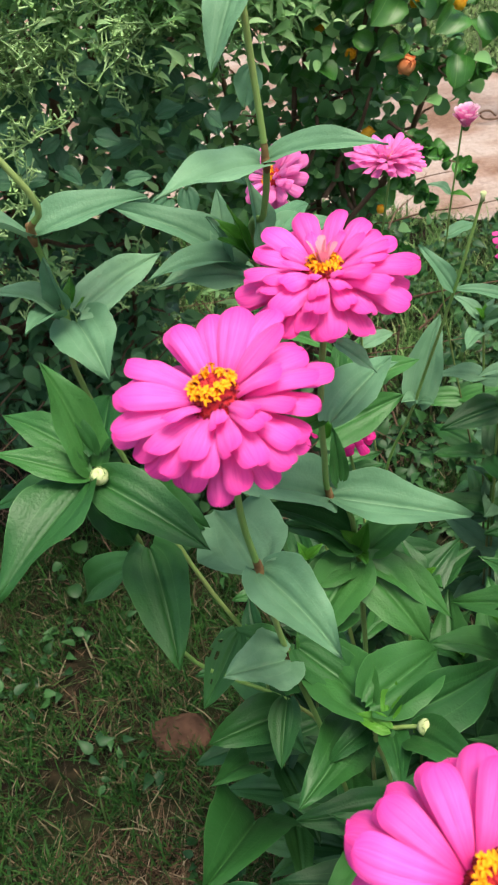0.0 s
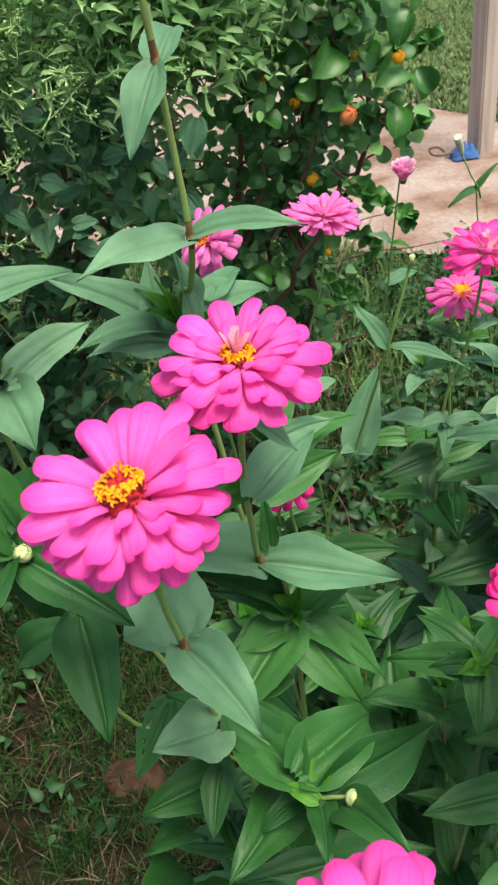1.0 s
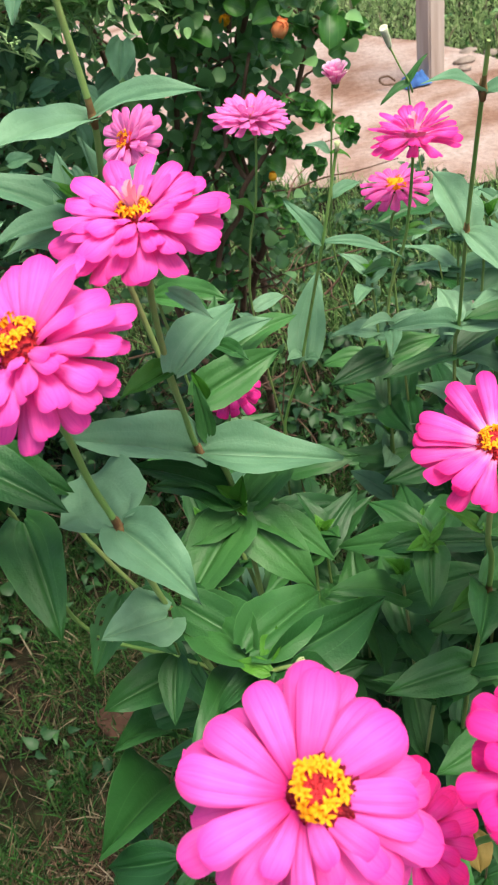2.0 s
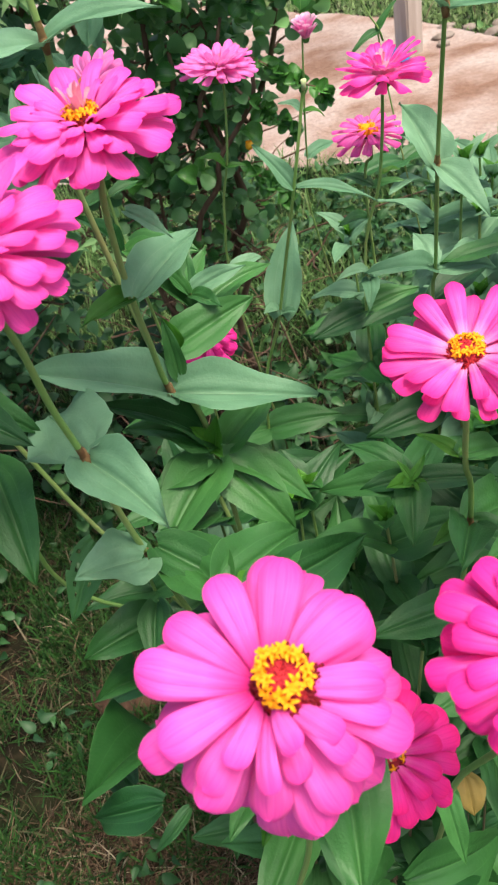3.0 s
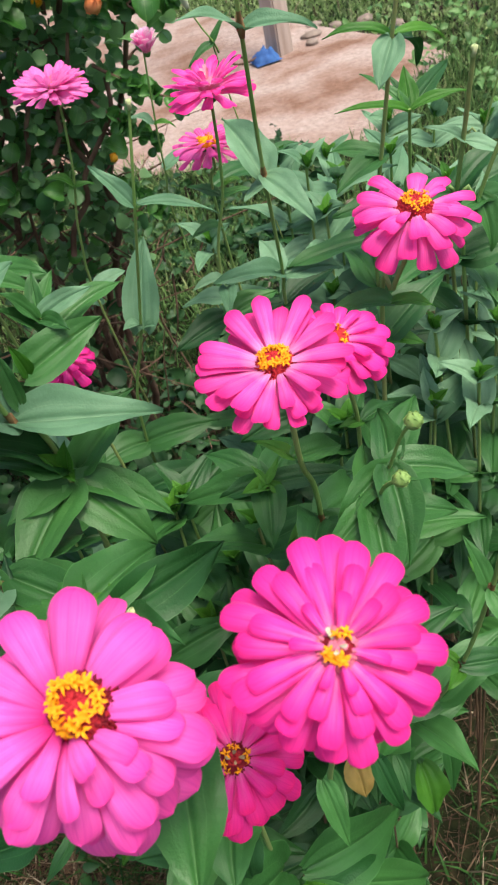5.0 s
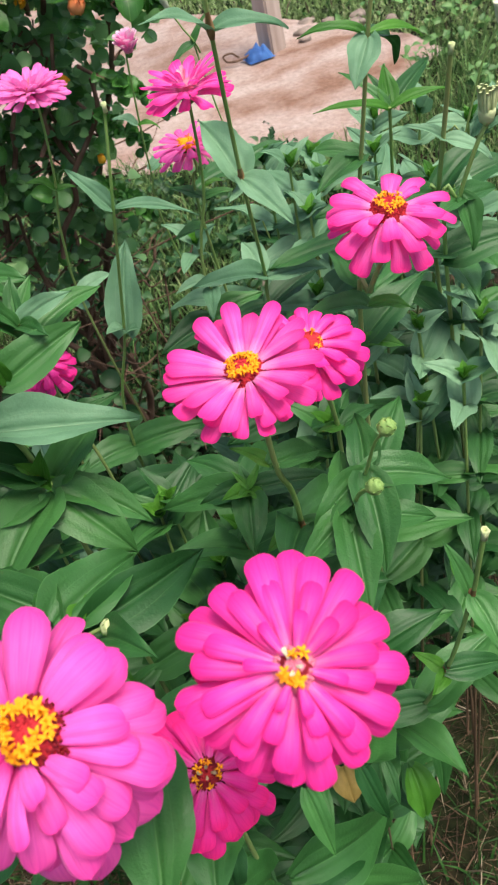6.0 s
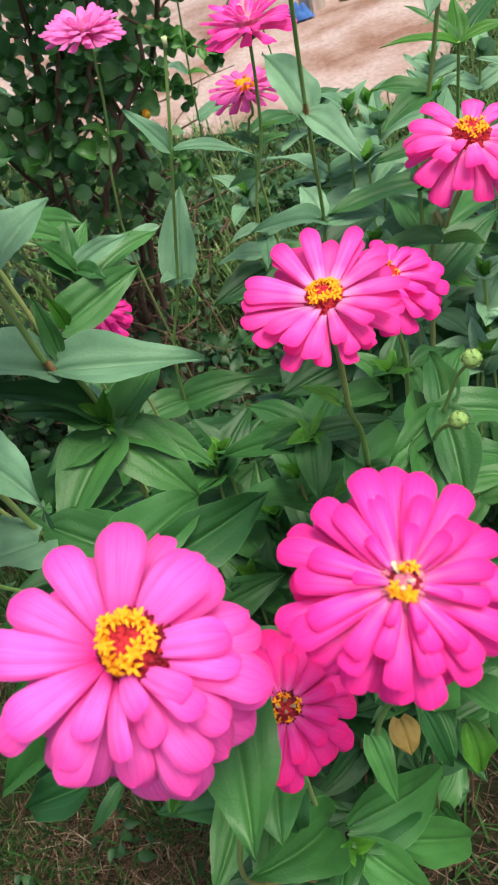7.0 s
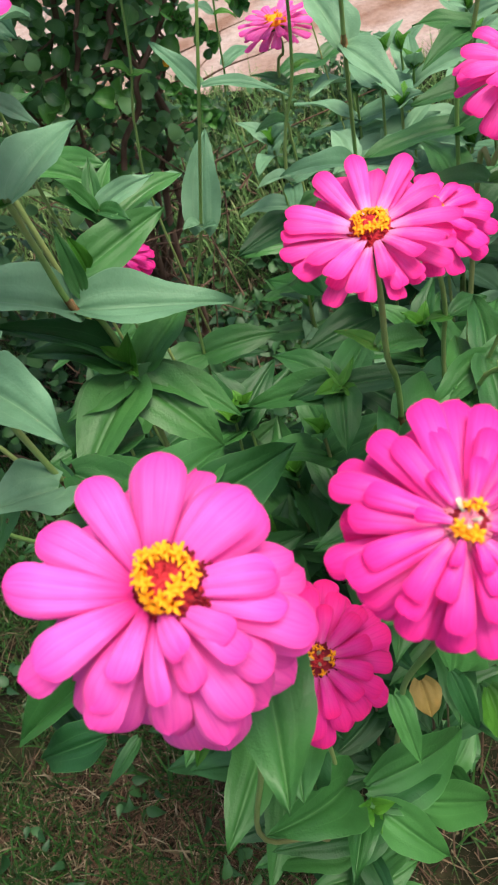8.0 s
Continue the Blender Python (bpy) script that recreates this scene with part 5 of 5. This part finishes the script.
plant = zinnia("tall brown-stemmed zinnia with paired grey-green leaves", [(0.242, 0.35, 0.909), (0.244, 0.358, 0.888), (0.249, 0.375, 0.85), (0.255, 0.394, 0.808), (0.268, 0.43, 0.728), (0.27, 0.44, 0.679), (0.28, 0.45, 0.4), (0.29, 0.46, 0)], (0.0026, 0.0019), 0.7)
joint(plant, (0.255, 0.394, 0.808))
joint(plant, (0.244, 0.358, 0.888))
leaves(plant, [
    ((0.243, 0.358, 0.888), (0.213, 0.345, 0.901), 0.24, 0.15),
    ((0.245, 0.358, 0.887), (0.274, 0.35, 0.881), 0.3, 0.15),
    ((0.255, 0.396, 0.808), (0.247, 0.42, 0.833), 0.6, 0.05),
    ((0.255, 0.392, 0.808), (0.265, 0.358, 0.793), 0.42, 0.08),
    ((0.267, 0.43, 0.728), (0.22, 0.42, 0.744), 0.3, 0.15),
    ((0.27, 0.43, 0.726), (0.313, 0.44, 0.709), 0.35, 0.15),
    ((0.266, 0.43, 0.731), (0.267, 0.46, 0.738), 0.5, 0.1)], True)
plant = zinnia("upright zinnia stem with a drooping front leaf", [(0.333, 0.385, 0.881), (0.33, 0.39, 0.854), (0.329, 0.4, 0.814), (0.327, 0.41, 0.771), (0.326, 0.42, 0.734), (0.35, 0.45, 0.4), (0.35, 0.46, 0)], (0.0028, 0.0022), 0.74)
leaves(plant, [
    ((0.329, 0.388, 0.854), (0.313, 0.375, 0.838), 0.6, 0.05, 0, 'dusty'),
    ((0.33, 0.392, 0.854), (0.298, 0.4, 0.86), 0.22, 0.15, 0, 'young'),
    ((0.333, 0.392, 0.854), (0.366, 0.4, 0.841), 0.18, 0.15, 0, 'young'),
    ((0.332, 0.395, 0.853), (0.355, 0.41, 0.829), 0.35, 0.2),
    ((0.33, 0.41, 0.789), (0.307, 0.43, 0.791), 0.4, 0.1),
    ((0.331, 0.41, 0.788), (0.296, 0.4, 0.781), 0.4, 0.1)])
plant = zinnia("pale green zinnia shoot with spreading young leaves", [(0.361, 0.43, 0.799), (0.365, 0.44, 0.753), (0.369, 0.45, 0.704), (0.41, 0.47, 0.3), (0.41, 0.48, 0)], (0.0024, 0.002), 0.72)
leaves(plant, [
    ((0.36, 0.43, 0.798), (0.314, 0.43, 0.811), 0.16, 0.12, 0, 'young'),
    ((0.362, 0.43, 0.798), (0.398, 0.425, 0.799), 0.2, 0.15, 0, 'young'),
    ((0.364, 0.435, 0.797), (0.37, 0.45, 0.816), 0.5, 0.0, 0, 'young'),
    ((0.363, 0.435, 0.797), (0.346, 0.46, 0.816), 0.22, 0.1),
    ((0.365, 0.435, 0.796), (0.406, 0.46, 0.806), 0.22, 0.1),
    ((0.365, 0.44, 0.794), (0.364, 0.46, 0.81), 0.3, 0.1)])
plant = zinnia("zinnia stem cut off square at the top", [(0.364, 0.372, 0.842), (0.365, 0.38, 0.807), (0.366, 0.39, 0.763), (0.368, 0.4, 0.718), (0.42, 0.43, 0.3), (0.42, 0.44, 0)], (0.0027, 0.0027), 0.76)
leaves(plant, [
    ((0.367, 0.382, 0.793), (0.387, 0.37, 0.779), 0.4, 0.12),
    ((0.366, 0.382, 0.793), (0.346, 0.39, 0.805), 0.3, 0.12)], True)
cut_tip(plant, (0.364, 0.372, 0.842))
plant = zinnia("dry zinnia seed head on a leaning stem", [(0.365, 0.345, 0.813), (0.36, 0.347, 0.801), (0.354, 0.352, 0.776), (0.35, 0.36, 0.74), (0.4, 0.4, 0.3), (0.4, 0.41, 0)], (0.0026, 0.0022), 0.74)
leaves(plant, [
    ((0.354, 0.352, 0.775), (0.332, 0.34, 0.777), 0.4, 0.1),
    ((0.355, 0.352, 0.777), (0.354, 0.34, 0.75), 0.45, 0.1),
    ((0.353, 0.352, 0.774), (0.382, 0.36, 0.768), 0.4, 0.1)])
seed_head(plant, (0.365, 0.345, 0.818))
plant = zinnia("thin pale stalk with a faded drooping bud", [(0.434, 0.43, 0.823), (0.426, 0.435, 0.802), (0.418, 0.44, 0.763), (0.415, 0.45, 0.723), (0.47, 0.47, 0.3), (0.47, 0.48, 0)], (0.0014, 0.0014), 0.7)
faded_bud(plant, (0.434, 0.43, 0.825))
plant = zinnia("thin pale stalk with a wilted bell-shaped bud", [(0.298, 0.62, 0.84), (0.306, 0.62, 0.823), (0.315, 0.62, 0.804), (0.321, 0.63, 0.761), (0.4, 0.65, 0.3), (0.4, 0.66, 0)], (0.0013, 0.0013), 0.7)
leaves(plant, [
    ((0.312, 0.62, 0.811), (0.29, 0.62, 0.8), 0.3, 0.1),
    ((0.311, 0.62, 0.811), (0.327, 0.62, 0.828), 0.25, 0.1)])
faded_bud(plant, (0.298, 0.62, 0.841))
plant = zinnia("zinnia with a ragged magenta flower and drooping petals", [(0.275, 0.28, 0.825), (0.272, 0.284, 0.806), (0.267, 0.288, 0.79), (0.266, 0.3, 0.757), (0.27, 0.33, 0.4), (0.27, 0.34, 0)], (0.0028, 0.002), 0.74)
leaves(plant, [
    ((0.266, 0.29, 0.782), (0.235, 0.29, 0.789), 0.35, 0.15),
    ((0.267, 0.29, 0.782), (0.286, 0.285, 0.774), 0.35, 0.15),
    ((0.266, 0.3, 0.757), (0.283, 0.29, 0.752), 0.4, 0.15),
    ((0.265, 0.3, 0.757), (0.237, 0.29, 0.76), 0.45, 0.15)])
flower(plant, (0.273, 0.276, 0.834), (0.06, -0.16, 0.98), 0.0505, 5, seed=77, spin=0)
plant = zinnia("zinnia with a flat bright pink many-rayed flower", [(0.19, 0.232, 0.811), (0.194, 0.236, 0.796), (0.197, 0.243, 0.76), (0.205, 0.255, 0.708), (0.205, 0.28, 0.5), (0.21, 0.3, 0)], (0.0028, 0.0022), 0.62)
joint(plant, (0.205, 0.255, 0.708))
leaves(plant, [
    ((0.204, 0.255, 0.709), (0.229, 0.24, 0.686), 0.45, 0.15),
    ((0.205, 0.255, 0.709), (0.184, 0.22, 0.726), 0.5, 0.15),
    ((0.204, 0.256, 0.708), (0.185, 0.25, 0.708), 0.5, 0.15),
    ((0.207, 0.26, 0.704), (0.243, 0.29, 0.667), 0.45, 0.15),
    ((0.193, 0.294, 0.704), (0.153, 0.315, 0.694), 0.4, 0.1),
    ((0.193, 0.296, 0.704), (0.173, 0.33, 0.706), 0.4, 0.1),
    ((0.195, 0.294, 0.704), (0.237, 0.284, 0.697), 0.3, 0.12),
    ((0.193, 0.292, 0.704), (0.182, 0.265, 0.692), 0.55, 0.1),
    ((0.192, 0.293, 0.704), (0.178, 0.285, 0.714), 0.5, 0.1)])
leaves(plant, [
    ((0.195, 0.296, 0.704), (0.222, 0.33, 0.692), 0.4, 0.1),
    ((0.193, 0.294, 0.705), (0.169, 0.3, 0.701), 0.45, 0.15),
    ((0.194, 0.292, 0.706), (0.199, 0.285, 0.697), 0.5, 0.1),
    ((0.193, 0.292, 0.706), (0.186, 0.285, 0.71), 0.5, 0.1),
    ((0.193, 0.292, 0.707), (0.204, 0.3, 0.713), 0.3, 0.02, 0, 'young'),
    ((0.193, 0.292, 0.707), (0.189, 0.3, 0.715), 0.3, 0.02, 0, 'young'),
    ((0.195, 0.245, 0.763), (0.221, 0.26, 0.744), 0.35, 0.1),
    ((0.196, 0.245, 0.762), (0.184, 0.26, 0.766), 0.3, 0.1)])
flower(plant, (0.190, 0.227, 0.828), (-0.02, -0.20, 0.98), 0.0535, 6, seed=88, spin=0)
plant = zinnia("zinnia with a magenta flower tucked behind another", [(0.225, 0.262, 0.79), (0.235, 0.27, 0.749), (0.244, 0.29, 0.675), (0.26, 0.31, 0.4), (0.26, 0.32, 0)], (0.0026, 0.002), 0.64)
leaves(plant, [
    ((0.238, 0.272, 0.74), (0.225, 0.27, 0.744), 0.45, 0.1),
    ((0.239, 0.272, 0.74), (0.26, 0.28, 0.734), 0.4, 0.1)])
flower(plant, (0.225, 0.258, 0.803), (0.12, -0.15, 0.97), 0.049, 7, seed=99, spin=0)
plant = zinnia("zinnia with a small mauve-pink flower among leaves", [(0.1, 0.488, 0.852), (0.101, 0.49, 0.837), (0.094, 0.5, 0.782), (0.12, 0.53, 0.4), (0.12, 0.54, 0)], (0.0024, 0.002), 0.62)
leaves(plant, [
    ((0.096, 0.5, 0.796), (0.116, 0.51, 0.796), 0.4, 0.1),
    ((0.094, 0.5, 0.797), (0.074, 0.49, 0.796), 0.4, 0.1),
    ((0.095, 0.48, 0.769), (0.126, 0.46, 0.758), 0.4, 0.12),
    ((0.099, 0.5, 0.761), (0.137, 0.47, 0.761), 0.45, 0.1),
    ((0.092, 0.48, 0.77), (0.073, 0.47, 0.802), 0.4, 0.1)])
flower(plant, (0.100, 0.483, 0.863), (-0.70, -0.30, 0.62), 0.044, 12, seed=111, spin=0)
plant = zinnia("zinnia with a pink flower half hidden by leaves", [(0.127, 0.43, 0.727), (0.125, 0.435, 0.704), (0.119, 0.44, 0.655), (0.14, 0.46, 0.3), (0.14, 0.47, 0)], (0.0022, 0.0018), 0.58)
leaves(plant, [
    ((0.123, 0.44, 0.678), (0.15, 0.44, 0.683), 0.4, 0.1),
    ((0.122, 0.44, 0.679), (0.106, 0.43, 0.697), 0.4, 0.1)])
flower(plant, (0.125, 0.430, 0.730), (0.10, -0.30, 0.95), 0.040, 7, seed=122, spin=0)
plant = zinnia("front zinnia with a large rounded pink flower", [(0.099, 0.136, 0.82), (0.101, 0.162, 0.718), (0.095, 0.175, 0.637), (0.077, 0.19, 0.516), (0.115, 0.2, 0.4), (0.115, 0.21, 0)], (0.0032, 0.0024), 0.40)
leaves(plant, [
    ((0.091, 0.16, 0.719), (0.083, 0.145, 0.728), 0.4, 0.1),
    ((0.044, 0.2, 0.667), (0.01, 0.215, 0.644), 0.42, 0.1),
    ((0.05, 0.21, 0.636), (0.03, 0.2, 0.626), 0.28, 0.1),
    ((0.03, 0.22, 0.651), (0.02, 0.25, 0.623), 0.4, 0.1)])
leaves(plant, [
    ((0.114, 0.152, 0.768), (0.106, 0.108, 0.768), 0.54, 0.04)])
flower(plant, (0.1035, 0.130, 0.840), (-0.09, -0.25, 0.96), 0.0600, 8, seed=133, spin=0)
plant = zinnia("front zinnia with a dense magenta flower", [(0.158, 0.122, 0.818), (0.165, 0.15, 0.73), (0.163, 0.182, 0.637), (0.159, 0.195, 0.548), (0.145, 0.215, 0.4), (0.145, 0.22, 0)], (0.0032, 0.0024), 0.0)
leaves(plant, [
    ((0.159, 0.185, 0.626), (0.159, 0.163, 0.600), 0.32, 0.05),
    ((0.184, 0.18, 0.635), (0.188, 0.165, 0.603), 0.28, 0.1),
    ((0.185, 0.18, 0.634), (0.202, 0.22, 0.581), 0.4, 0.1)])
leaves(plant, [
    ((0.167, 0.2, 0.593), (0.16, 0.17, 0.588), 0.3, 0.1),
    ((0.211, 0.22, 0.529), (0.208, 0.2, 0.514), 0.3, 0.1),
    ((0.25, 0.23, 0.509), (0.242, 0.21, 0.467), 0.25, 0.1),
    ((0.186, 0.22, 0.548), (0.184, 0.205, 0.534), 0.85, 0.1, 0, 'yellowed'),
    ((0.227, 0.22, 0.502), (0.225, 0.203, 0.472), 0.60, 0.2, 0, 'young'),
    ((0.234, 0.24, 0.46), (0.229, 0.22, 0.437), 0.5, 0.1)])
flower(plant, (0.1575, 0.117, 0.8365), (0.02, -0.38, 0.92), 0.0505, 9, seed=144, spin=0)
plant = zinnia("low zinnia with a deep magenta flower", [(0.129, 0.16, 0.723), (0.128, 0.17, 0.72), (0.125, 0.19, 0.56), (0.125, 0.2, 0.3), (0.125, 0.21, 0)], (0.0028, 0.0024), 0.46)
leaves(plant, [
    ((0.114, 0.185, 0.628), (0.106, 0.158, 0.630), 0.95, 0.25),
    ((0.116, 0.184, 0.626), (0.113, 0.172, 0.598), 0.6, 0.2),
    ((0.127, 0.185, 0.552), (0.084, 0.165, 0.594), 0.52, 0.12),
    ((0.136, 0.182, 0.546), (0.202, 0.208, 0.494), 0.40, 0.12, 20),
    ((0.138, 0.180, 0.542), (0.182, 0.192, 0.505), 0.46, 0.10, -15),
    ((0.160, 0.184, 0.488), (0.209, 0.190, 0.413), 0.30, 0.08),
    ((0.132, 0.176, 0.540), (0.112, 0.145, 0.548), 0.46, 0.12),
    ((0.137, 0.175, 0.538), (0.162, 0.150, 0.500), 0.44, 0.12)])
leaves(plant, [
    ((0.134, 0.174, 0.543), (0.126, 0.170, 0.560), 0.55, 0.05, 0, 'young'),
    ((0.135, 0.174, 0.543), (0.145, 0.168, 0.553), 0.55, 0.05, 0, 'young'),
    ((0.134, 0.172, 0.543), (0.133, 0.159, 0.548), 0.60, 0.05, 0, 'young')])
flower(plant, (0.128, 0.15, 0.749), (0.0, -0.44, 0.9), 0.047, 10, seed=155, spin=0)
plant = zinnia("zinnia with a cut, hollow stem tip and dark red joint", [(0.248, 0.18, 0.753), (0.247, 0.182, 0.734), (0.248, 0.188, 0.704), (0.242, 0.2, 0.634), (0.234, 0.225, 0.55), (0.22, 0.28, 0.4), (0.22, 0.29, 0)], (0.0024, 0.0019), 0.58)
joint(plant, (0.248, 0.188, 0.704))
joint(plant, (0.242, 0.2, 0.634))
leaves(plant, [
    ((0.248, 0.186, 0.707), (0.246, 0.165, 0.697), 0.55, 0.08),
    ((0.249, 0.19, 0.702), (0.246, 0.205, 0.724), 0.3, 0.02),
    ((0.251, 0.192, 0.699), (0.252, 0.21, 0.701), 0.3, 0.05),
    ((0.241, 0.198, 0.638), (0.272, 0.195, 0.625), 0.4, 0.1),
    ((0.242, 0.202, 0.631), (0.233, 0.215, 0.636), 0.45, 0.1),
    ((0.24, 0.198, 0.636), (0.228, 0.19, 0.638), 0.5, 0.1)])
cut_tip(plant, (0.248, 0.18, 0.753))
plant = zinnia("zinnia shoot with small green buds on side stalks", [(0.227, 0.205, 0.797), (0.223, 0.213, 0.777), (0.219, 0.235, 0.697), (0.219, 0.255, 0.5), (0.219, 0.265, 0.0)], (0.0018, 0.0012), 0.58)
bud(plant, (0.227, 0.205, 0.797), (.6,-.4,.7), .0031, BUD_GREEN)
bud(plant, (0.215, 0.194, 0.785), (.5,-.5,.7), .0029, BUD_GREEN)
part("side_stalk", rod("side_stalk", smooth_line([(0.215, 0.194, 0.785), (0.213, 0.208, 0.765), (0.219, 0.235, 0.697)], 4), [0.0008] * 9, STEM, 6), plant)
leaves(plant, [((0.222, 0.217, 0.767), (0.252, 0.207, 0.755), 0.45, 0.1), ((0.211, 0.21, 0.759), (0.241, 0.2, 0.747), 0.45, 0.1), ((0.222, 0.217, 0.767), (0.196, 0.211, 0.755), 0.4, 0.1), ((0.211, 0.21, 0.759), (0.185, 0.204, 0.747), 0.4, 0.1), ((0.222, 0.217, 0.767), (0.234, 0.247, 0.767), 0.4, 0.1), ((0.211, 0.21, 0.759), (0.223, 0.24, 0.759), 0.4, 0.1), ((0.222, 0.217, 0.767), (0.212, 0.187, 0.747), 0.45, 0.1), ((0.211, 0.21, 0.759), (0.201, 0.18, 0.739), 0.45, 0.1)])

# ---- the rest of the bed: leafy zinnia shoots without flowers ----
FILL_TOP = [leaf_mesh(0.54, 0.08, 0.5, 0.05, 0.0, 600 + k, LEAF_YOUNG) for k in range(3)]


def shoot(x, y, top, size, seed, label="leafy zinnia shoot without a flower", low=0.22):
    """A zinnia shoot: crossed leaf pairs up a leaning stem, small bright leaves at the top."""
    r = random.Random(seed)
    dx, dy = r.uniform(-0.03, 0.03), r.uniform(-0.03, 0.02)
    stem = [(x + dx, y + dy, top), (x + dx * 0.7, y + dy * 0.7, top * 0.8), (x + dx * 0.2, y + dy * 0.3, top * 0.4), (x, y, 0)]
    plant = zinnia(label, stem, (0.0028, 0.0020))
    line = smooth_line(stem, 12)
    az, z = r.uniform(0, 3.14), top
    k = 0
    while z > low:
        p = min(line, key=lambda q: abs(q.z - z))
        s = size * (0.55 if k == 0 else 0.85 if k == 1 else 1.0) * r.uniform(0.85, 1.15)
        lift = 0.75 if k == 0 else 0.35 if k == 1 else 0.05
        for side in (0, math.pi):
            a = az + side + r.uniform(-0.25, 0.25)
            d = Vector((math.cos(a), math.sin(a), lift + r.uniform(-0.25, 0.2))).normalized() * s * r.uniform(0.9, 1.1)
            m, _ = leaf_pose(p, p + d, (r.uniform(-0.55, 0.55), r.uniform(-0.7, 0.15), 0.85))
            # farther shoots take the copy with sky sheen in its colour
            part("leaf", r.choice(FILL_SHEEN if (y > 0.41 and k < 4) or (y > 0.31 and x > 0.27 and k < 2) else FILL), plant, m)
        az += 1.57 + r.uniform(-0.3, 0.3)
        z -= (0.016 if k == 0 else 0.045) * r.uniform(0.8, 1.3)
        k += 1
    for side in range(3):
        a = az + side * 2.09
        d = Vector((math.cos(a), math.sin(a), r.uniform(1.0, 2.0))).normalized() * size * r.uniform(0.22, 0.34)
        p = line[0]
        m, _ = leaf_pose(p, p + d, (0, -0.3, 0.92))
        part("leaf", r.choice(FILL_TOP), plant, m)
    return plant


BED = [(0.235, 0.375, 0.66, 0.055), (0.165, 0.41, 0.62, 0.055), (0.30, 0.36, 0.655, 0.045), (0.335, 0.40, 0.665, 0.045), (0.275, 0.42, 0.66, 0.050), (0.30, 0.47, 0.68, 0.050),
       (0.36, 0.34, 0.70, 0.045), (0.34, 0.48, 0.70, 0.050), (0.40, 0.42, 0.72, 0.050), (0.44, 0.36, 0.72, 0.050), (0.39, 0.53, 0.73, 0.050), (0.46, 0.48, 0.74, 0.050),
       (0.33, 0.56, 0.70, 0.050), (0.30, 0.63, 0.66, 0.050), (0.38, 0.63, 0.70, 0.050)]
BED2 = [(0.21, 0.32, 0.64, 0.055), (0.165, 0.345, 0.58, 0.058), (0.20, 0.385, 0.61, 0.055), (0.13, 0.385, 0.62, 0.058), (0.25, 0.34, 0.67, 0.050),
        (0.14, 0.35, 0.56, 0.055), (0.16, 0.29, 0.60, 0.055), (0.12, 0.30, 0.56, 0.060), (0.45, 0.60, 0.72, 0.050)]
BED3 = [(0.52, 0.42, 0.74, 0.050), (0.52, 0.55, 0.74, 0.050), (0.24, 0.50, 0.58, 0.050), (0.09, 0.27, 0.60, 0.058), 
        (0.35, 0.33, 0.68, 0.045), (0.38, 0.37, 0.70, 0.045), (0.29, 0.33, 0.66, 0.045), (0.07, 0.40, 0.66, 0.055), (0.10, 0.43, 0.66, 0.055), (0.05, 0.37, 0.64, 0.055),
        (0.34, 0.57, 0.735, 0.050), (0.345, 0.54, 0.715, 0.050), (0.41, 0.60, 0.70, 0.050), (0.33, 0.50, 0.715, 0.045), (0.40, 0.46, 0.735, 0.050), (0.45, 0.52, 0.74, 0.050), (0.47, 0.66, 0.70, 0.050)]
for k, (x, y, top, size) in enumerate(BED + BED2 + BED3):
    shoot(x, y, top, size, 900 + k, low=0.32 if x > 0.2 else 0.22)
